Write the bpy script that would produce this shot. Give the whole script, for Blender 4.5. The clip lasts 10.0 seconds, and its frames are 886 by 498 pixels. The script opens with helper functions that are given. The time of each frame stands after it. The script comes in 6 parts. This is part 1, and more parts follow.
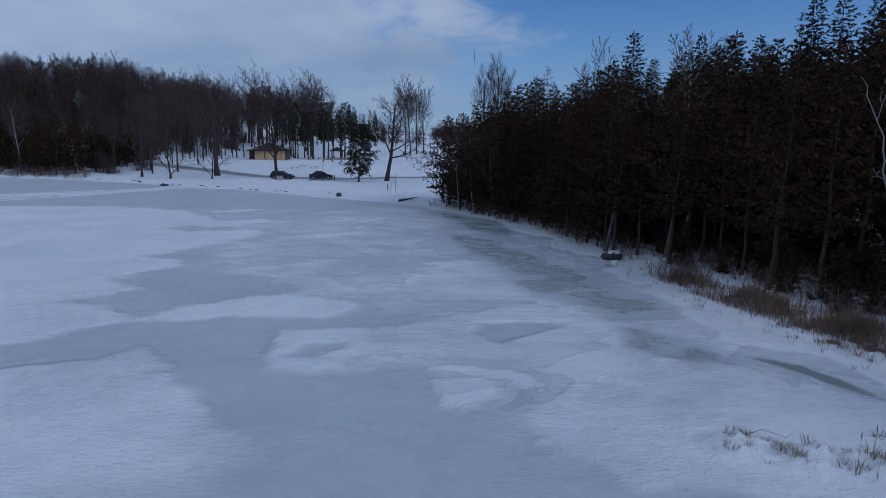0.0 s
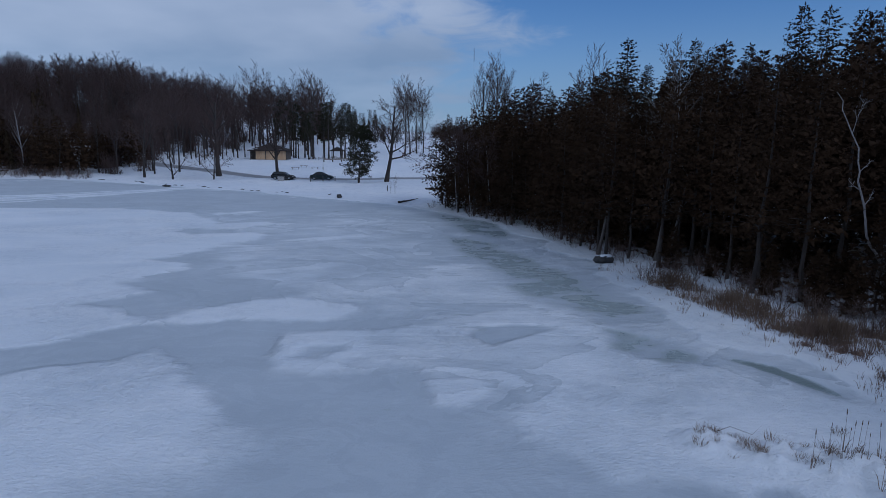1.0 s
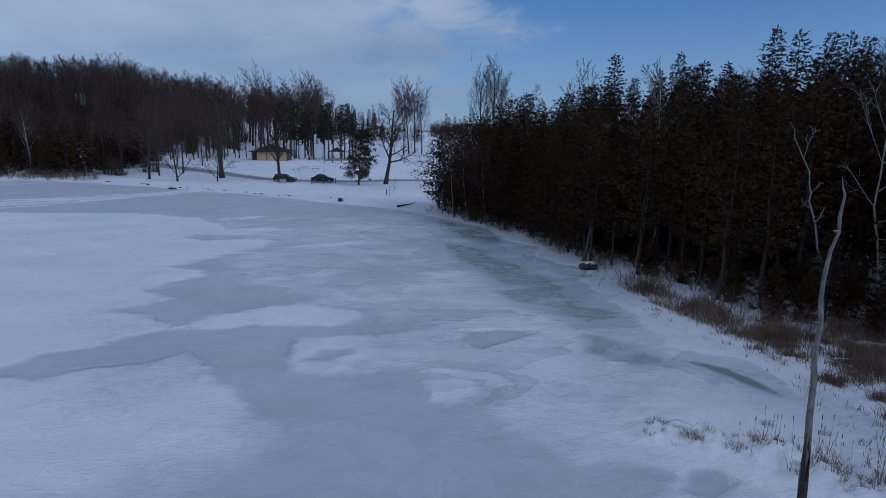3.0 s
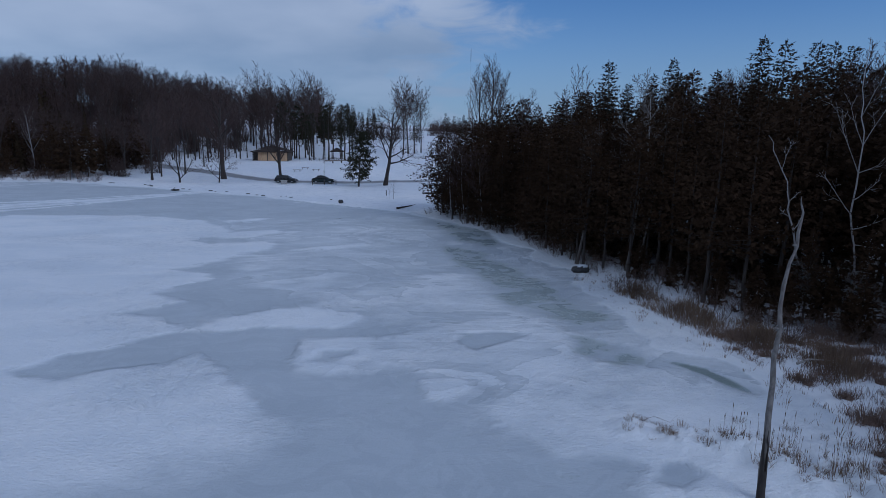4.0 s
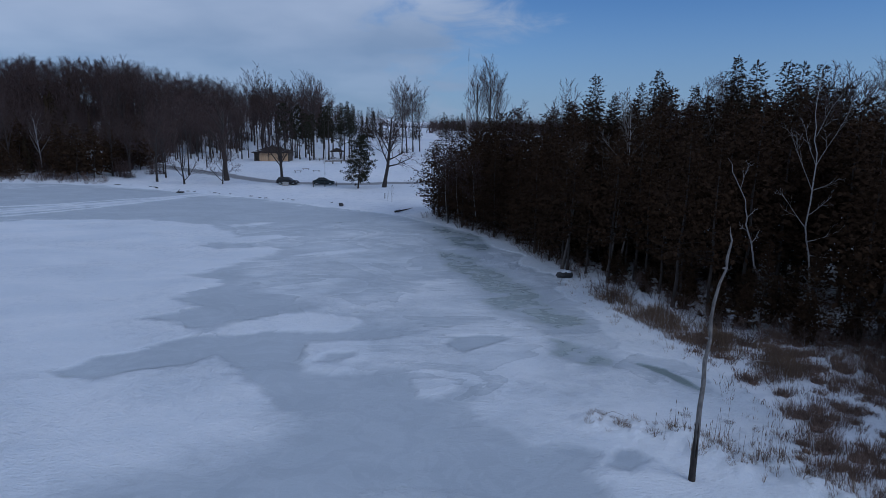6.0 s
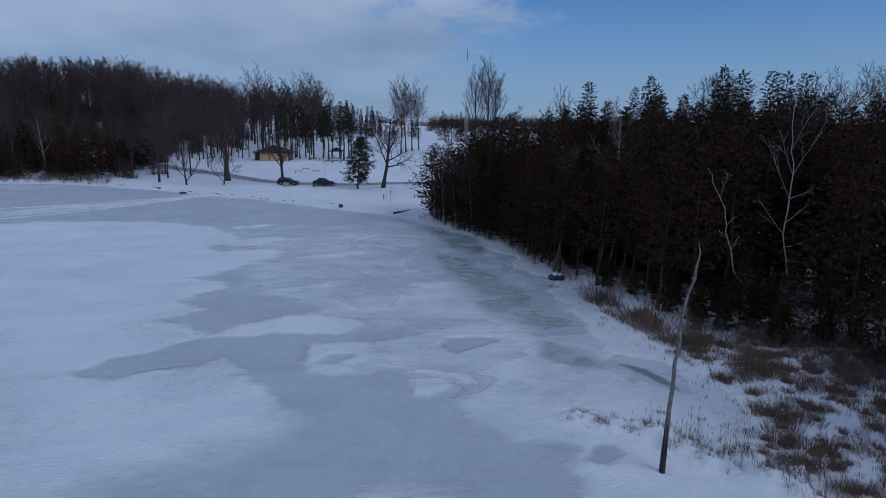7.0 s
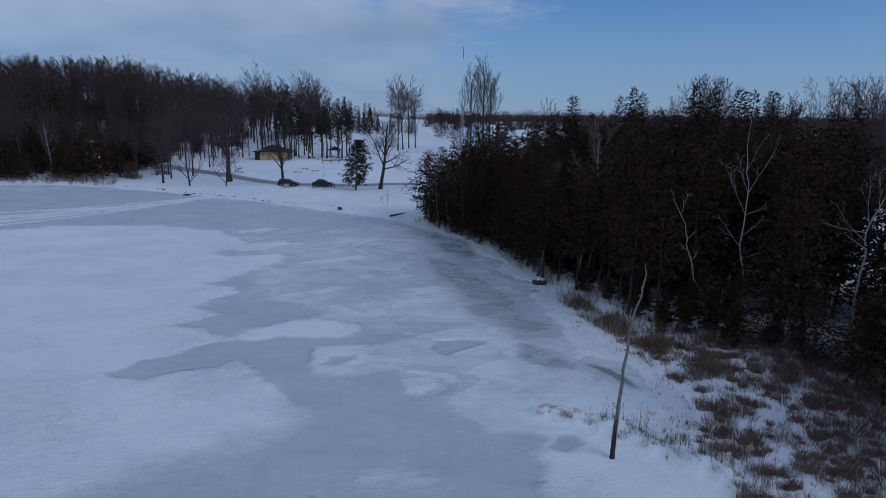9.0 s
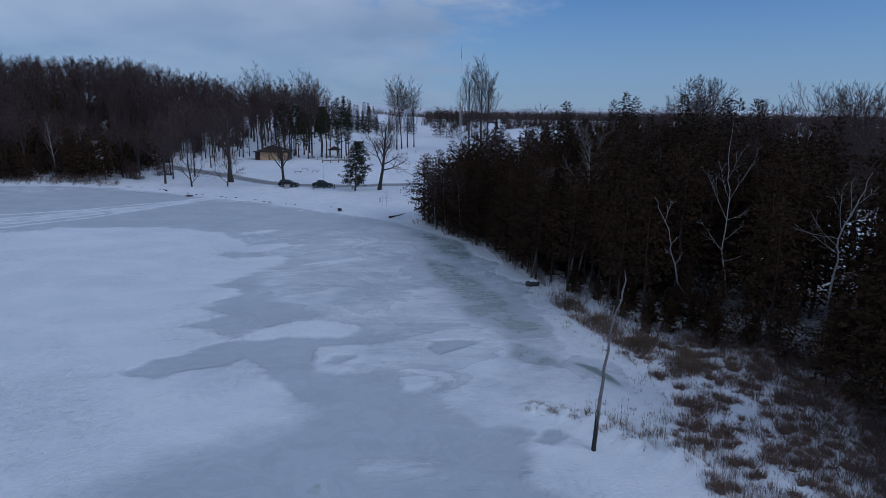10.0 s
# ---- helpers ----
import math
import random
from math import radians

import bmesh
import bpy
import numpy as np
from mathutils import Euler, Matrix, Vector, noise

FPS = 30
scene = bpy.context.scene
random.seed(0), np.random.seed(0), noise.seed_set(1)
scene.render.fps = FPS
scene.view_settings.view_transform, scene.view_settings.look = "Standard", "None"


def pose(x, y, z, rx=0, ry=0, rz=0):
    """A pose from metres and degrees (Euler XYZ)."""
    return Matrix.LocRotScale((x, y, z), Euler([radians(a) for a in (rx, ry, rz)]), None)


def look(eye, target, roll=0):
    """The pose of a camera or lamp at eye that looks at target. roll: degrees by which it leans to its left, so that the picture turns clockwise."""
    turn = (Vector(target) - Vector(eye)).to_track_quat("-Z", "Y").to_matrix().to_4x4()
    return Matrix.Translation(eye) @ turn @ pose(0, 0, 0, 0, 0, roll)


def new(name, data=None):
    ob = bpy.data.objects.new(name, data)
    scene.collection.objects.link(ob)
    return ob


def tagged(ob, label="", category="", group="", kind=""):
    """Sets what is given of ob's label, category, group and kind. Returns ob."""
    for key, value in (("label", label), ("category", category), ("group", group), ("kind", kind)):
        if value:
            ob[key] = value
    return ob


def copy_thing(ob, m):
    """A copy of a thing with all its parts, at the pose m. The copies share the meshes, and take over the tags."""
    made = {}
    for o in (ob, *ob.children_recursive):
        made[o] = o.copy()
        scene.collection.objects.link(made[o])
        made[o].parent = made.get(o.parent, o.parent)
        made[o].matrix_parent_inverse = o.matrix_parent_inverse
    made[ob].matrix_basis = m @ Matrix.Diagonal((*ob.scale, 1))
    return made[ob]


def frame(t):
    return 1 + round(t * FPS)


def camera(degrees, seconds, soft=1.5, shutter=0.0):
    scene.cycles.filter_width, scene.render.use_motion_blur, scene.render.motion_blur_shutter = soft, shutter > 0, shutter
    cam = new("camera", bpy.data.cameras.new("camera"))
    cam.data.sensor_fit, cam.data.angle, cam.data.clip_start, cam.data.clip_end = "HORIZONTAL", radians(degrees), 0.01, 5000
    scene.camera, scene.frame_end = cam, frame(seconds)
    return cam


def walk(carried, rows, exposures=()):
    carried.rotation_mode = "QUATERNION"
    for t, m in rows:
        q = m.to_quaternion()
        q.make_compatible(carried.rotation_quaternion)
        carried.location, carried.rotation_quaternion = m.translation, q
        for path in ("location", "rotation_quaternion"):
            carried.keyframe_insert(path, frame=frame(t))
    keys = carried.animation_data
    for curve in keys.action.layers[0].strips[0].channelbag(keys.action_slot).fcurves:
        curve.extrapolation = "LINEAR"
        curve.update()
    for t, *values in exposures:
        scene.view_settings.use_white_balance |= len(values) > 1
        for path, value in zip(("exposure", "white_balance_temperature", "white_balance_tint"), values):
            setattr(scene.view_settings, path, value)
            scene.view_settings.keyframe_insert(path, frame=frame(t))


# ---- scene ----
# light, sky and exposure
EXPO, KELVIN, TINT = -0.40, 5020, 10
SKY_STRENGTH, SUN_STRENGTH, SUN_ANGLE = 0.078, 1.4, 38.0
SKY_TINT, HAZE = (1.02, 1.06, 1.13), (3.9, 4.9, 6.0)
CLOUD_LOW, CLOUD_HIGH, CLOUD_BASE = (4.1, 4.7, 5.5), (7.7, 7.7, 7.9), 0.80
ICE_A, ICE_B, WET = (0.43, 0.47, 0.515), (0.50, 0.54, 0.585), (0.32, 0.375, 0.37)
SNOW_A, SNOW_B = (0.72, 0.76, 0.81), (0.82, 0.84, 0.87)
cam = camera(72.0, 10.0, soft=0.7)
PATH = [
    (0, (0.734, 0.122, 7.620), (0.809, 2.091, 7.281), 0.73),
    (0.5, (0.818, -0.483, 7.918), (0.892, 1.486, 7.576), 0.74),
    (1, (0.858, -1.185, 8.250), (0.933, 0.784, 7.904), 0.75),
    (1.5, (0.873, -1.946, 8.603), (0.950, 0.022, 8.254), 0.76),
    (2, (0.880, -2.739, 8.969), (0.958, -0.772, 8.617), 0.77),
    (2.5, (0.889, -3.546, 9.342), (0.968, -1.579, 8.986), 0.78),
    (4, (0.989, -5.978, 10.476), (1.070, -4.014, 10.110), 0.78),
    (4.5, (1.055, -6.797, 10.866), (1.136, -4.833, 10.496), 0.78),
    (5, (1.135, -7.630, 11.270), (1.216, -5.667, 10.896), 0.78),
    (5.5, (1.226, -8.485, 11.693), (1.308, -6.522, 11.315), 0.78),
    (7, (1.534, -11.250, 13.139), (1.618, -9.290, 12.745), 0.76),
    (7.5, (1.634, -12.251, 13.689), (1.720, -10.293, 13.289), 0.76),
    (8, (1.728, -13.290, 14.268), (1.815, -11.333, 13.862), 0.75),
    (8.5, (1.813, -14.358, 14.864), (1.903, -12.403, 14.451), 0.74),
    (9, (1.890, -15.443, 15.458), (1.981, -13.490, 15.039), 0.72),
    (9.5, (1.959, -16.526, 16.019), (2.052, -14.574, 15.594), 0.71),
    (10, (2.023, -17.581, 16.506), (2.117, -15.629, 16.077), 0.69),
]
walk(cam, [(t, look(eye, target, roll)) for t, eye, target, roll in PATH], [(0.0, EXPO, KELVIN, TINT), (10.0, EXPO, KELVIN, TINT)])

# ---- world and sun ----
SUN_AZ, SUN_EL = radians(122), radians(36)  # clockwise from +y
world = bpy.data.worlds.new("winter_sky")
scene.world = world
world.use_nodes = True
wn, wl = world.node_tree.nodes, world.node_tree.links
wn.clear()
w_out = wn.new("ShaderNodeOutputWorld")
w_bg = wn.new("ShaderNodeBackground")
w_sky = wn.new("ShaderNodeTexSky")
w_sky.sky_type, w_sky.sun_disc = "NISHITA", False
w_sky.sun_elevation, w_sky.sun_rotation = SUN_EL, SUN_AZ
w_sky.air_density, w_sky.dust_density, w_sky.ozone_density = 1.0, 0.0, 4.5
w_co = wn.new("ShaderNodeTexCoord")
w_sep = wn.new("ShaderNodeSeparateXYZ")
wl.new(w_co.outputs["Generated"], w_sep.inputs[0])


def wmath(op, a, b=None, clamp=False):
    n = wn.new("ShaderNodeMath")
    n.operation, n.use_clamp = op, clamp
    for i, v in enumerate((a, b)):
        if v is None:
            continue
        if isinstance(v, (int, float)):
            n.inputs[i].default_value = v
        else:
            wl.new(v, n.inputs[i])
    return n.outputs[0]


# cloud sheet: the ray's meeting point with a high plane
sx, sy, sz = w_sep.outputs
lift = wmath("ADD", wmath("MAXIMUM", sz, 0.0), 0.22)
px = wmath("DIVIDE", sx, lift)
py = wmath("DIVIDE", sy, lift)
w_plane = wn.new("ShaderNodeCombineXYZ")
wl.new(px, w_plane.inputs[0])
wl.new(py, w_plane.inputs[1])
w_noise = wn.new("ShaderNodeTexNoise")
w_noise.inputs["Scale"].default_value = 1.1
w_noise.inputs["Detail"].default_value = 5.0
w_noise.inputs["Roughness"].default_value = 0.5
w_noise.inputs["Distortion"].default_value = 0.4
wl.new(w_plane.outputs[0], w_noise.inputs["Vector"])
w_fine = wn.new("ShaderNodeTexNoise")
w_fine.inputs["Scale"].default_value = 2.0
w_fine.inputs["Detail"].default_value = 4.0
w_fine.inputs["Roughness"].default_value = 0.45
wl.new(w_plane.outputs[0], w_fine.inputs["Vector"])
w_wisp = wn.new("ShaderNodeTexNoise")
w_wisp.inputs["Scale"].default_value = 3.4
w_wisp.inputs["Detail"].default_value = 7.0
w_wisp.inputs["Roughness"].default_value = 0.58
w_wisp.inputs["Distortion"].default_value = 0.7
wl.new(w_plane.outputs[0], w_wisp.inputs["Vector"])
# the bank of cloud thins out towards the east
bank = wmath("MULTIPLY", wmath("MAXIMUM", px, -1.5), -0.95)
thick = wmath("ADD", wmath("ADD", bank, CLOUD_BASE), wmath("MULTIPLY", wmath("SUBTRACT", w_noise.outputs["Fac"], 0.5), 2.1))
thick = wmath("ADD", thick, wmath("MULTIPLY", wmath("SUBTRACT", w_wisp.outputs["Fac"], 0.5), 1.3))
mask = wn.new("ShaderNodeMapRange")
mask.interpolation_type = "SMOOTHSTEP"
mask.inputs["From Min"].default_value, mask.inputs["From Max"].default_value = 0.36, 0.98
mask.inputs["To Max"].default_value = 0.86
wl.new(thick, mask.inputs["Value"])
w_low = wn.new("ShaderNodeMapRange")
w_low.interpolation_type = "SMOOTHSTEP"
w_low.inputs["From Min"].default_value, w_low.inputs["From Max"].default_value = 0.0, 0.16
w_low.inputs["To Min"].default_value = 0.5
wl.new(sz, w_low.inputs["Value"])
cloud = wmath("MULTIPLY", mask.outputs[0], w_low.outputs[0])
w_haze = wn.new("ShaderNodeMapRange")
w_haze.interpolation_type = "SMOOTHSTEP"
w_haze.inputs["From Min"].default_value, w_haze.inputs["From Max"].default_value = 0.0, 0.22
w_haze.inputs["To Min"].default_value, w_haze.inputs["To Max"].default_value = 0.75, 0.0
wl.new(sz, w_haze.inputs["Value"])
w_air = wn.new("ShaderNodeMix")
w_air.data_type = "RGBA"
wl.new(w_haze.outputs[0], w_air.inputs["Factor"])
w_air.inputs["B"].default_value = (*HAZE, 1)
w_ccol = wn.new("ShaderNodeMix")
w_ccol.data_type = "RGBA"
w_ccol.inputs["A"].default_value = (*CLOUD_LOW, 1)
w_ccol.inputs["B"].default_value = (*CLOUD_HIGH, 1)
w_tone = wn.new("ShaderNodeMapRange")
w_tone.inputs["From Min"].default_value, w_tone.inputs["From Max"].default_value = 0.36, 0.66
wl.new(w_fine.outputs["Fac"], w_tone.inputs["Value"])
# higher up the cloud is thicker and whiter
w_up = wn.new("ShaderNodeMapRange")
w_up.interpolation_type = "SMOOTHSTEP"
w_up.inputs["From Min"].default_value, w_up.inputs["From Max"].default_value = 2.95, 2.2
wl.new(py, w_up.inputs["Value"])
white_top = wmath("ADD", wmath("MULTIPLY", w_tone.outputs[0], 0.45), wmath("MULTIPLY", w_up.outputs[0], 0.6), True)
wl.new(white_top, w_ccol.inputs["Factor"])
w_scale = wn.new("ShaderNodeMix")
w_scale.data_type, w_scale.blend_type = "RGBA", "MULTIPLY"
w_scale.inputs["Factor"].default_value = 1.0
wl.new(w_sky.outputs[0], w_scale.inputs["A"])
w_scale.inputs["B"].default_value = (*SKY_TINT, 1)
w_mix = wn.new("ShaderNodeMix")
w_mix.data_type = "RGBA"
wl.new(cloud, w_mix.inputs["Factor"])
wl.new(w_scale.outputs["Result"], w_air.inputs["A"])
wl.new(w_air.outputs["Result"], w_mix.inputs["A"])
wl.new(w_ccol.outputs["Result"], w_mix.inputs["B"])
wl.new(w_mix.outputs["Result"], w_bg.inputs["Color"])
w_bg.inputs["Strength"].default_value = SKY_STRENGTH
wl.new(w_bg.outputs[0], w_out.inputs["Surface"])

sun = new("sun", bpy.data.lights.new("sun", "SUN"))
sun.data.energy, sun.data.angle, sun.data.color = SUN_STRENGTH, radians(SUN_ANGLE), (1.0, 0.9, 0.76)
to_sun = Vector((math.sin(SUN_AZ) * math.cos(SUN_EL), math.cos(SUN_AZ) * math.cos(SUN_EL), math.sin(SUN_EL)))
sun.matrix_world = look(to_sun * 100, (0, 0, 0))


# ---- materials ----
class Nodes:
    """A small builder for one node material."""

    def __init__(self, name):
        self.mat = bpy.data.materials.new(name)
        self.mat.use_nodes = True
        self.n, self.l = self.mat.node_tree.nodes, self.mat.node_tree.links
        self.bsdf = self.n["Principled BSDF"]
        self.bsdf.inputs["Specular IOR Level"].default_value = 0.3

    def put(self, socket, value):
        if isinstance(value, bpy.types.NodeSocket):
            self.l.new(value, socket)
        elif isinstance(value, tuple) and len(value) == 3 and socket.type == "RGBA":
            socket.default_value = (*value, 1)
        else:
            socket.default_value = value

    def math(self, op, a, b=0.0, clamp=False):
        n = self.n.new("ShaderNodeMath")
        n.operation, n.use_clamp = op, clamp
        self.put(n.inputs[0], a)
        self.put(n.inputs[1], b)
        return n.outputs[0]

    def place(self, stretch=(1, 1, 1), own=False):
        if own:
            src = self.n.new("ShaderNodeTexCoord").outputs["Object"]
        else:
            src = self.n.new("ShaderNodeNewGeometry").outputs["Position"]
        m = self.n.new("ShaderNodeMapping")
        m.inputs["Scale"].default_value = stretch
        self.l.new(src, m.inputs["Vector"])
        return m.outputs[0]

    def noise(self, where, scale, detail=4.0, rough=0.55, distort=0.0):
        n = self.n.new("ShaderNodeTexNoise")
        for k, v in (("Scale", scale), ("Detail", detail), ("Roughness", rough), ("Distortion", distort)):
            n.inputs[k].default_value = v
        self.l.new(where, n.inputs["Vector"])
        return n.outputs["Fac"]

    def ramp(self, v, lo, hi, a=0.0, b=1.0):
        n = self.n.new("ShaderNodeMapRange")
        n.interpolation_type = "SMOOTHSTEP"
        self.put(n.inputs["Value"], v)
        for k, x in (("From Min", lo), ("From Max", hi), ("To Min", a), ("To Max", b)):
            n.inputs[k].default_value = x
        return n.outputs[0]

    def mix(self, f, a, b):
        n = self.n.new("ShaderNodeMix")
        n.data_type = "RGBA"
        self.put(n.inputs["Factor"], f)
        self.put(n.inputs["A"], a)
        self.put(n.inputs["B"], b)
        return n.outputs["Result"]

    def attr(self, name):
        n = self.n.new("ShaderNodeAttribute")
        n.attribute_name = name
        return n.outputs["Fac"]

    def random(self):
        return self.n.new("ShaderNodeObjectInfo").outputs["Random"]

    def island(self):
        return self.n.new("ShaderNodeNewGeometry").outputs["Random Per Island"]

    def bump(self, height, strength, distance):
        n = self.n.new("ShaderNodeBump")
        n.inputs["Strength"].default_value, n.inputs["Distance"].default_value = strength, distance
        self.l.new(height, n.inputs["Height"])
        self.l.new(n.outputs[0], self.bsdf.inputs["Normal"])

    def done(self, color, rough, metal=0.0):
        self.put(self.bsdf.inputs["Base Color"], color)
        self.put(self.bsdf.inputs["Roughness"], rough)
        self.bsdf.inputs["Metallic"].default_value = metal
        return self.mat


def plain(name, a, b, rough=0.7, scale=6.0, stretch=(1, 1, 1), own=True, bump=0.0, metal=0.0, vary=0.0, fine=40.0):
    """Two colours mixed at two scales, with fine relief."""
    k = Nodes(name)
    w = k.place(stretch, own)
    n1, n2 = k.noise(w, scale, 4), k.noise(w, fine, 3)
    f = k.math("ADD", k.math("MULTIPLY", n1, 0.7), k.math("MULTIPLY", n2, 0.3))
    f = k.ramp(f, 0.34, 0.66)
    if vary:
        f = k.math("ADD", k.math("MULTIPLY", f, 1 - vary), k.math("MULTIPLY", k.random(), vary), True)
    if bump:
        k.bump(n2, 0.6, bump)
    return k.done(k.mix(f, a, b), k.ramp(n1, 0.3, 0.7, max(rough - 0.08, 0.02), min(rough + 0.08, 1.0)), metal)


def snow_material():
    k = Nodes("snow")
    w = k.place()
    big, mid, fine = k.noise(w, 0.05, 5), k.noise(w, 0.9, 5), k.noise(w, 9.0, 4)
    col = k.mix(k.ramp(big, 0.35, 0.7), (0.69, 0.72, 0.77), (0.79, 0.80, 0.82))
    col = k.mix(k.ramp(mid, 0.5, 0.7, 0, 0.6), col, (0.58, 0.61, 0.66))
    prints = k.noise(w, 2.6, 3, 0.6, 0.5)
    col = k.mix(k.ramp(prints, 0.61, 0.68, 0, 0.5), col, (0.47, 0.50, 0.55))
    # needles, twigs and leaf litter under the trees
    litter = k.math("MULTIPLY", k.ramp(k.noise(w, 2.2, 6, 0.7), 0.42, 0.62), k.attr("litter"))
    col = k.mix(k.math("MULTIPLY", litter, 0.5), col, (0.13, 0.10, 0.075))
    h = k.math("ADD", k.math("MULTIPLY", mid, 1.0), k.math("MULTIPLY", fine, 0.12))
    k.bump(h, 0.75, 0.26)
    return k.done(col, 0.75)


def ice_material():
    """Bare grey lake ice, wet greenish ice and wind-packed snow, told apart by the mesh's own two masks."""
    k = Nodes("lake_ice_and_snow")
    w = k.place()
    streak = k.place((0.6, 1.0, 1.0))
    ragged, soft = k.noise(streak, 1.1, 9, 0.66, 0.8), k.noise(streak, 0.22, 6, 0.6, 0.6)
    grain, crust = k.noise(w, 14.0, 4, 0.6), k.noise(k.place((1.0, 1.6, 1.0)), 4.5, 5, 0.6)
    ripple = k.noise(k.place((1.15, 1.0, 1.0)), 1.7, 7, 0.64, 0.6)
    rippled = k.ramp(k.noise(w, 0.12, 3, 0.5), 0.42, 0.6, 0.15, 1.0)
    s = k.attr("snow")
    # half-covered ice: sheets of refrozen slush that overlap, crisp at one edge and fading at the other
    half = k.math("SUBTRACT", 1.0, k.math("ABSOLUTE", k.math("SUBTRACT", k.math("MULTIPLY", s, 2.0), 1.0)), True)
    half = k.math("MULTIPLY", k.ramp(half, 0.08, 0.7), k.math("SUBTRACT", 1.0, k.attr("calm")))
    wide = k.noise(k.place((0.75, 1.0, 1.0)), 0.10, 7, 0.5, 1.2)
    lap = k.math("FRACT", k.math("MULTIPLY", wide, 6.0))
    close = k.noise(k.place((0.8, 1.2, 1.0)), 0.36, 8, 0.54, 1.1)
    lap2 = k.math("FRACT", k.math("MULTIPLY", close, 3.0))
    sheets = k.math("ADD", k.ramp(lap, 0.0, 1.0, -0.10, 0.10), k.ramp(lap2, 0.0, 1.0, -0.08, 0.08))
    s2 = k.math("ADD", s, k.math("MULTIPLY", k.math("SUBTRACT", ragged, 0.5), 0.42))
    s2 = k.math("ADD", s2, k.math("MULTIPLY", k.math("SUBTRACT", soft, 0.5), 0.36))
    s2 = k.math("ADD", s2, k.math("MULTIPLY", sheets, half))
    cover = k.ramp(s2, 0.12, 0.9)
    ice = k.mix(k.ramp(soft, 0.3, 0.7), ICE_A, ICE_B)
    # old ice under it, each sheet a shade of its own
    plates = k.noise(k.place((0.75, 1.0, 1.0)), 0.42, 8, 0.6, 1.4)
    for lo, tone, amount in ((0.40, (0.35, 0.39, 0.44), 0.2), (0.50, (0.56, 0.60, 0.645), 0.24), (0.56, (0.42, 0.47, 0.51), 0.26), (0.63, (0.60, 0.64, 0.68), 0.28)):
        ice = k.mix(k.ramp(plates, lo, lo + 0.022, 0, amount), ice, tone)
    ice = k.mix(k.ramp(crust, 0.55, 0.8, 0, 0.35), ice, (0.55, 0.59, 0.635))
    # thin seams where sheets of old ice meet
    seam = k.ramp(lap, 0.0, 0.10, 0.22, 0.0)
    wet = k.math("ADD", k.attr("wet"), k.math("MULTIPLY", k.math("SUBTRACT", ragged, 0.5), 0.9))
    wet = k.math("ADD", wet, k.math("MULTIPLY", k.math("SUBTRACT", close, 0.5), 2.6))
    wet = k.math("ADD", k.ramp(wet, 0.44, 0.475, 0, 0.6), k.ramp(wet, 0.60, 0.63, 0, 0.4))
    ice = k.mix(k.math("MULTIPLY", wet, 0.72), ice, WET)
    ice = k.mix(k.ramp(k.attr("wet"), 1.05, 1.5, 0, 0.62), ice, (0.17, 0.21, 0.20))
    white = k.mix(k.ramp(soft, 0.3, 0.7), SNOW_A, SNOW_B)
    white = k.mix(k.ramp(crust, 0.5, 0.8, 0, 0.25), white, (0.60, 0.64, 0.70))
    white = k.mix(k.math("MULTIPLY", k.ramp(ripple, 0.47, 0.62, 0, 0.42), rippled), white, (0.60, 0.64, 0.70))
    col = k.mix(cover, ice, white)
    col = k.mix(k.math("MULTIPLY", half, seam), col, (0.30, 0.34, 0.38))
    h = k.math("ADD", k.math("MULTIPLY", cover, 0.55), k.math("MULTIPLY", crust, k.math("ADD", k.math("MULTIPLY", cover, 0.55), 0.15)))
    h = k.math("ADD", h, k.math("MULTIPLY", k.math("MULTIPLY", ripple, rippled), k.math("ADD", k.math("MULTIPLY", cover, 1.5), 0.2)))
    h = k.math("ADD", h, k.math("MULTIPLY", grain, k.math("ADD", k.math("MULTIPLY", cover, 0.16), 0.05)))
    k.bump(h, 0.7, 0.24)
    rough = k.mix(cover, k.mix(wet, (0.5, 0.5, 0.5), (0.24, 0.24, 0.24)), (0.82, 0.82, 0.82))
    return k.done(col, rough)


def foliage(name, a, b, dead):
    k = Nodes(name)
    k.bsdf.inputs["Specular IOR Level"].default_value = 0.06
    w = k.place()
    f = k.math("ADD", k.math("MULTIPLY", k.random(), 0.7), k.math("MULTIPLY", k.island(), 0.3))
    col = k.mix(f, a, b)
    col = k.mix(k.ramp(k.noise(w, 0.35, 4), 0.5, 0.75, 0, 0.6), col, dead)
    return k.done(col, 0.8)


def bark(name, a, b, mark=None):
    k = Nodes(name)
    w = k.place((1, 1, 0.25), True)
    n1, n2 = k.noise(w, 9.0, 5, 0.65), k.noise(w, 45.0, 3)
    f = k.math("ADD", k.math("MULTIPLY", k.ramp(n1, 0.35, 0.65), 0.6), k.math("MULTIPLY", k.random(), 0.4))
    col = k.mix(f, a, b)
    if mark:
        bands = k.noise(k.place((1, 1, 9), True), 1.6, 4, 0.7)
        col = k.mix(k.ramp(bands, 0.58, 0.66), col, mark)
    k.bump(k.math("ADD", n1, k.math("MULTIPLY", n2, 0.3)), 0.8, 0.03)
    return k.done(col, 0.85)


def glass_material(name):
    k = Nodes(name)
    k.bsdf.inputs["Specular IOR Level"].default_value = 0.6
    return k.done((0.012, 0.014, 0.016), 0.06)


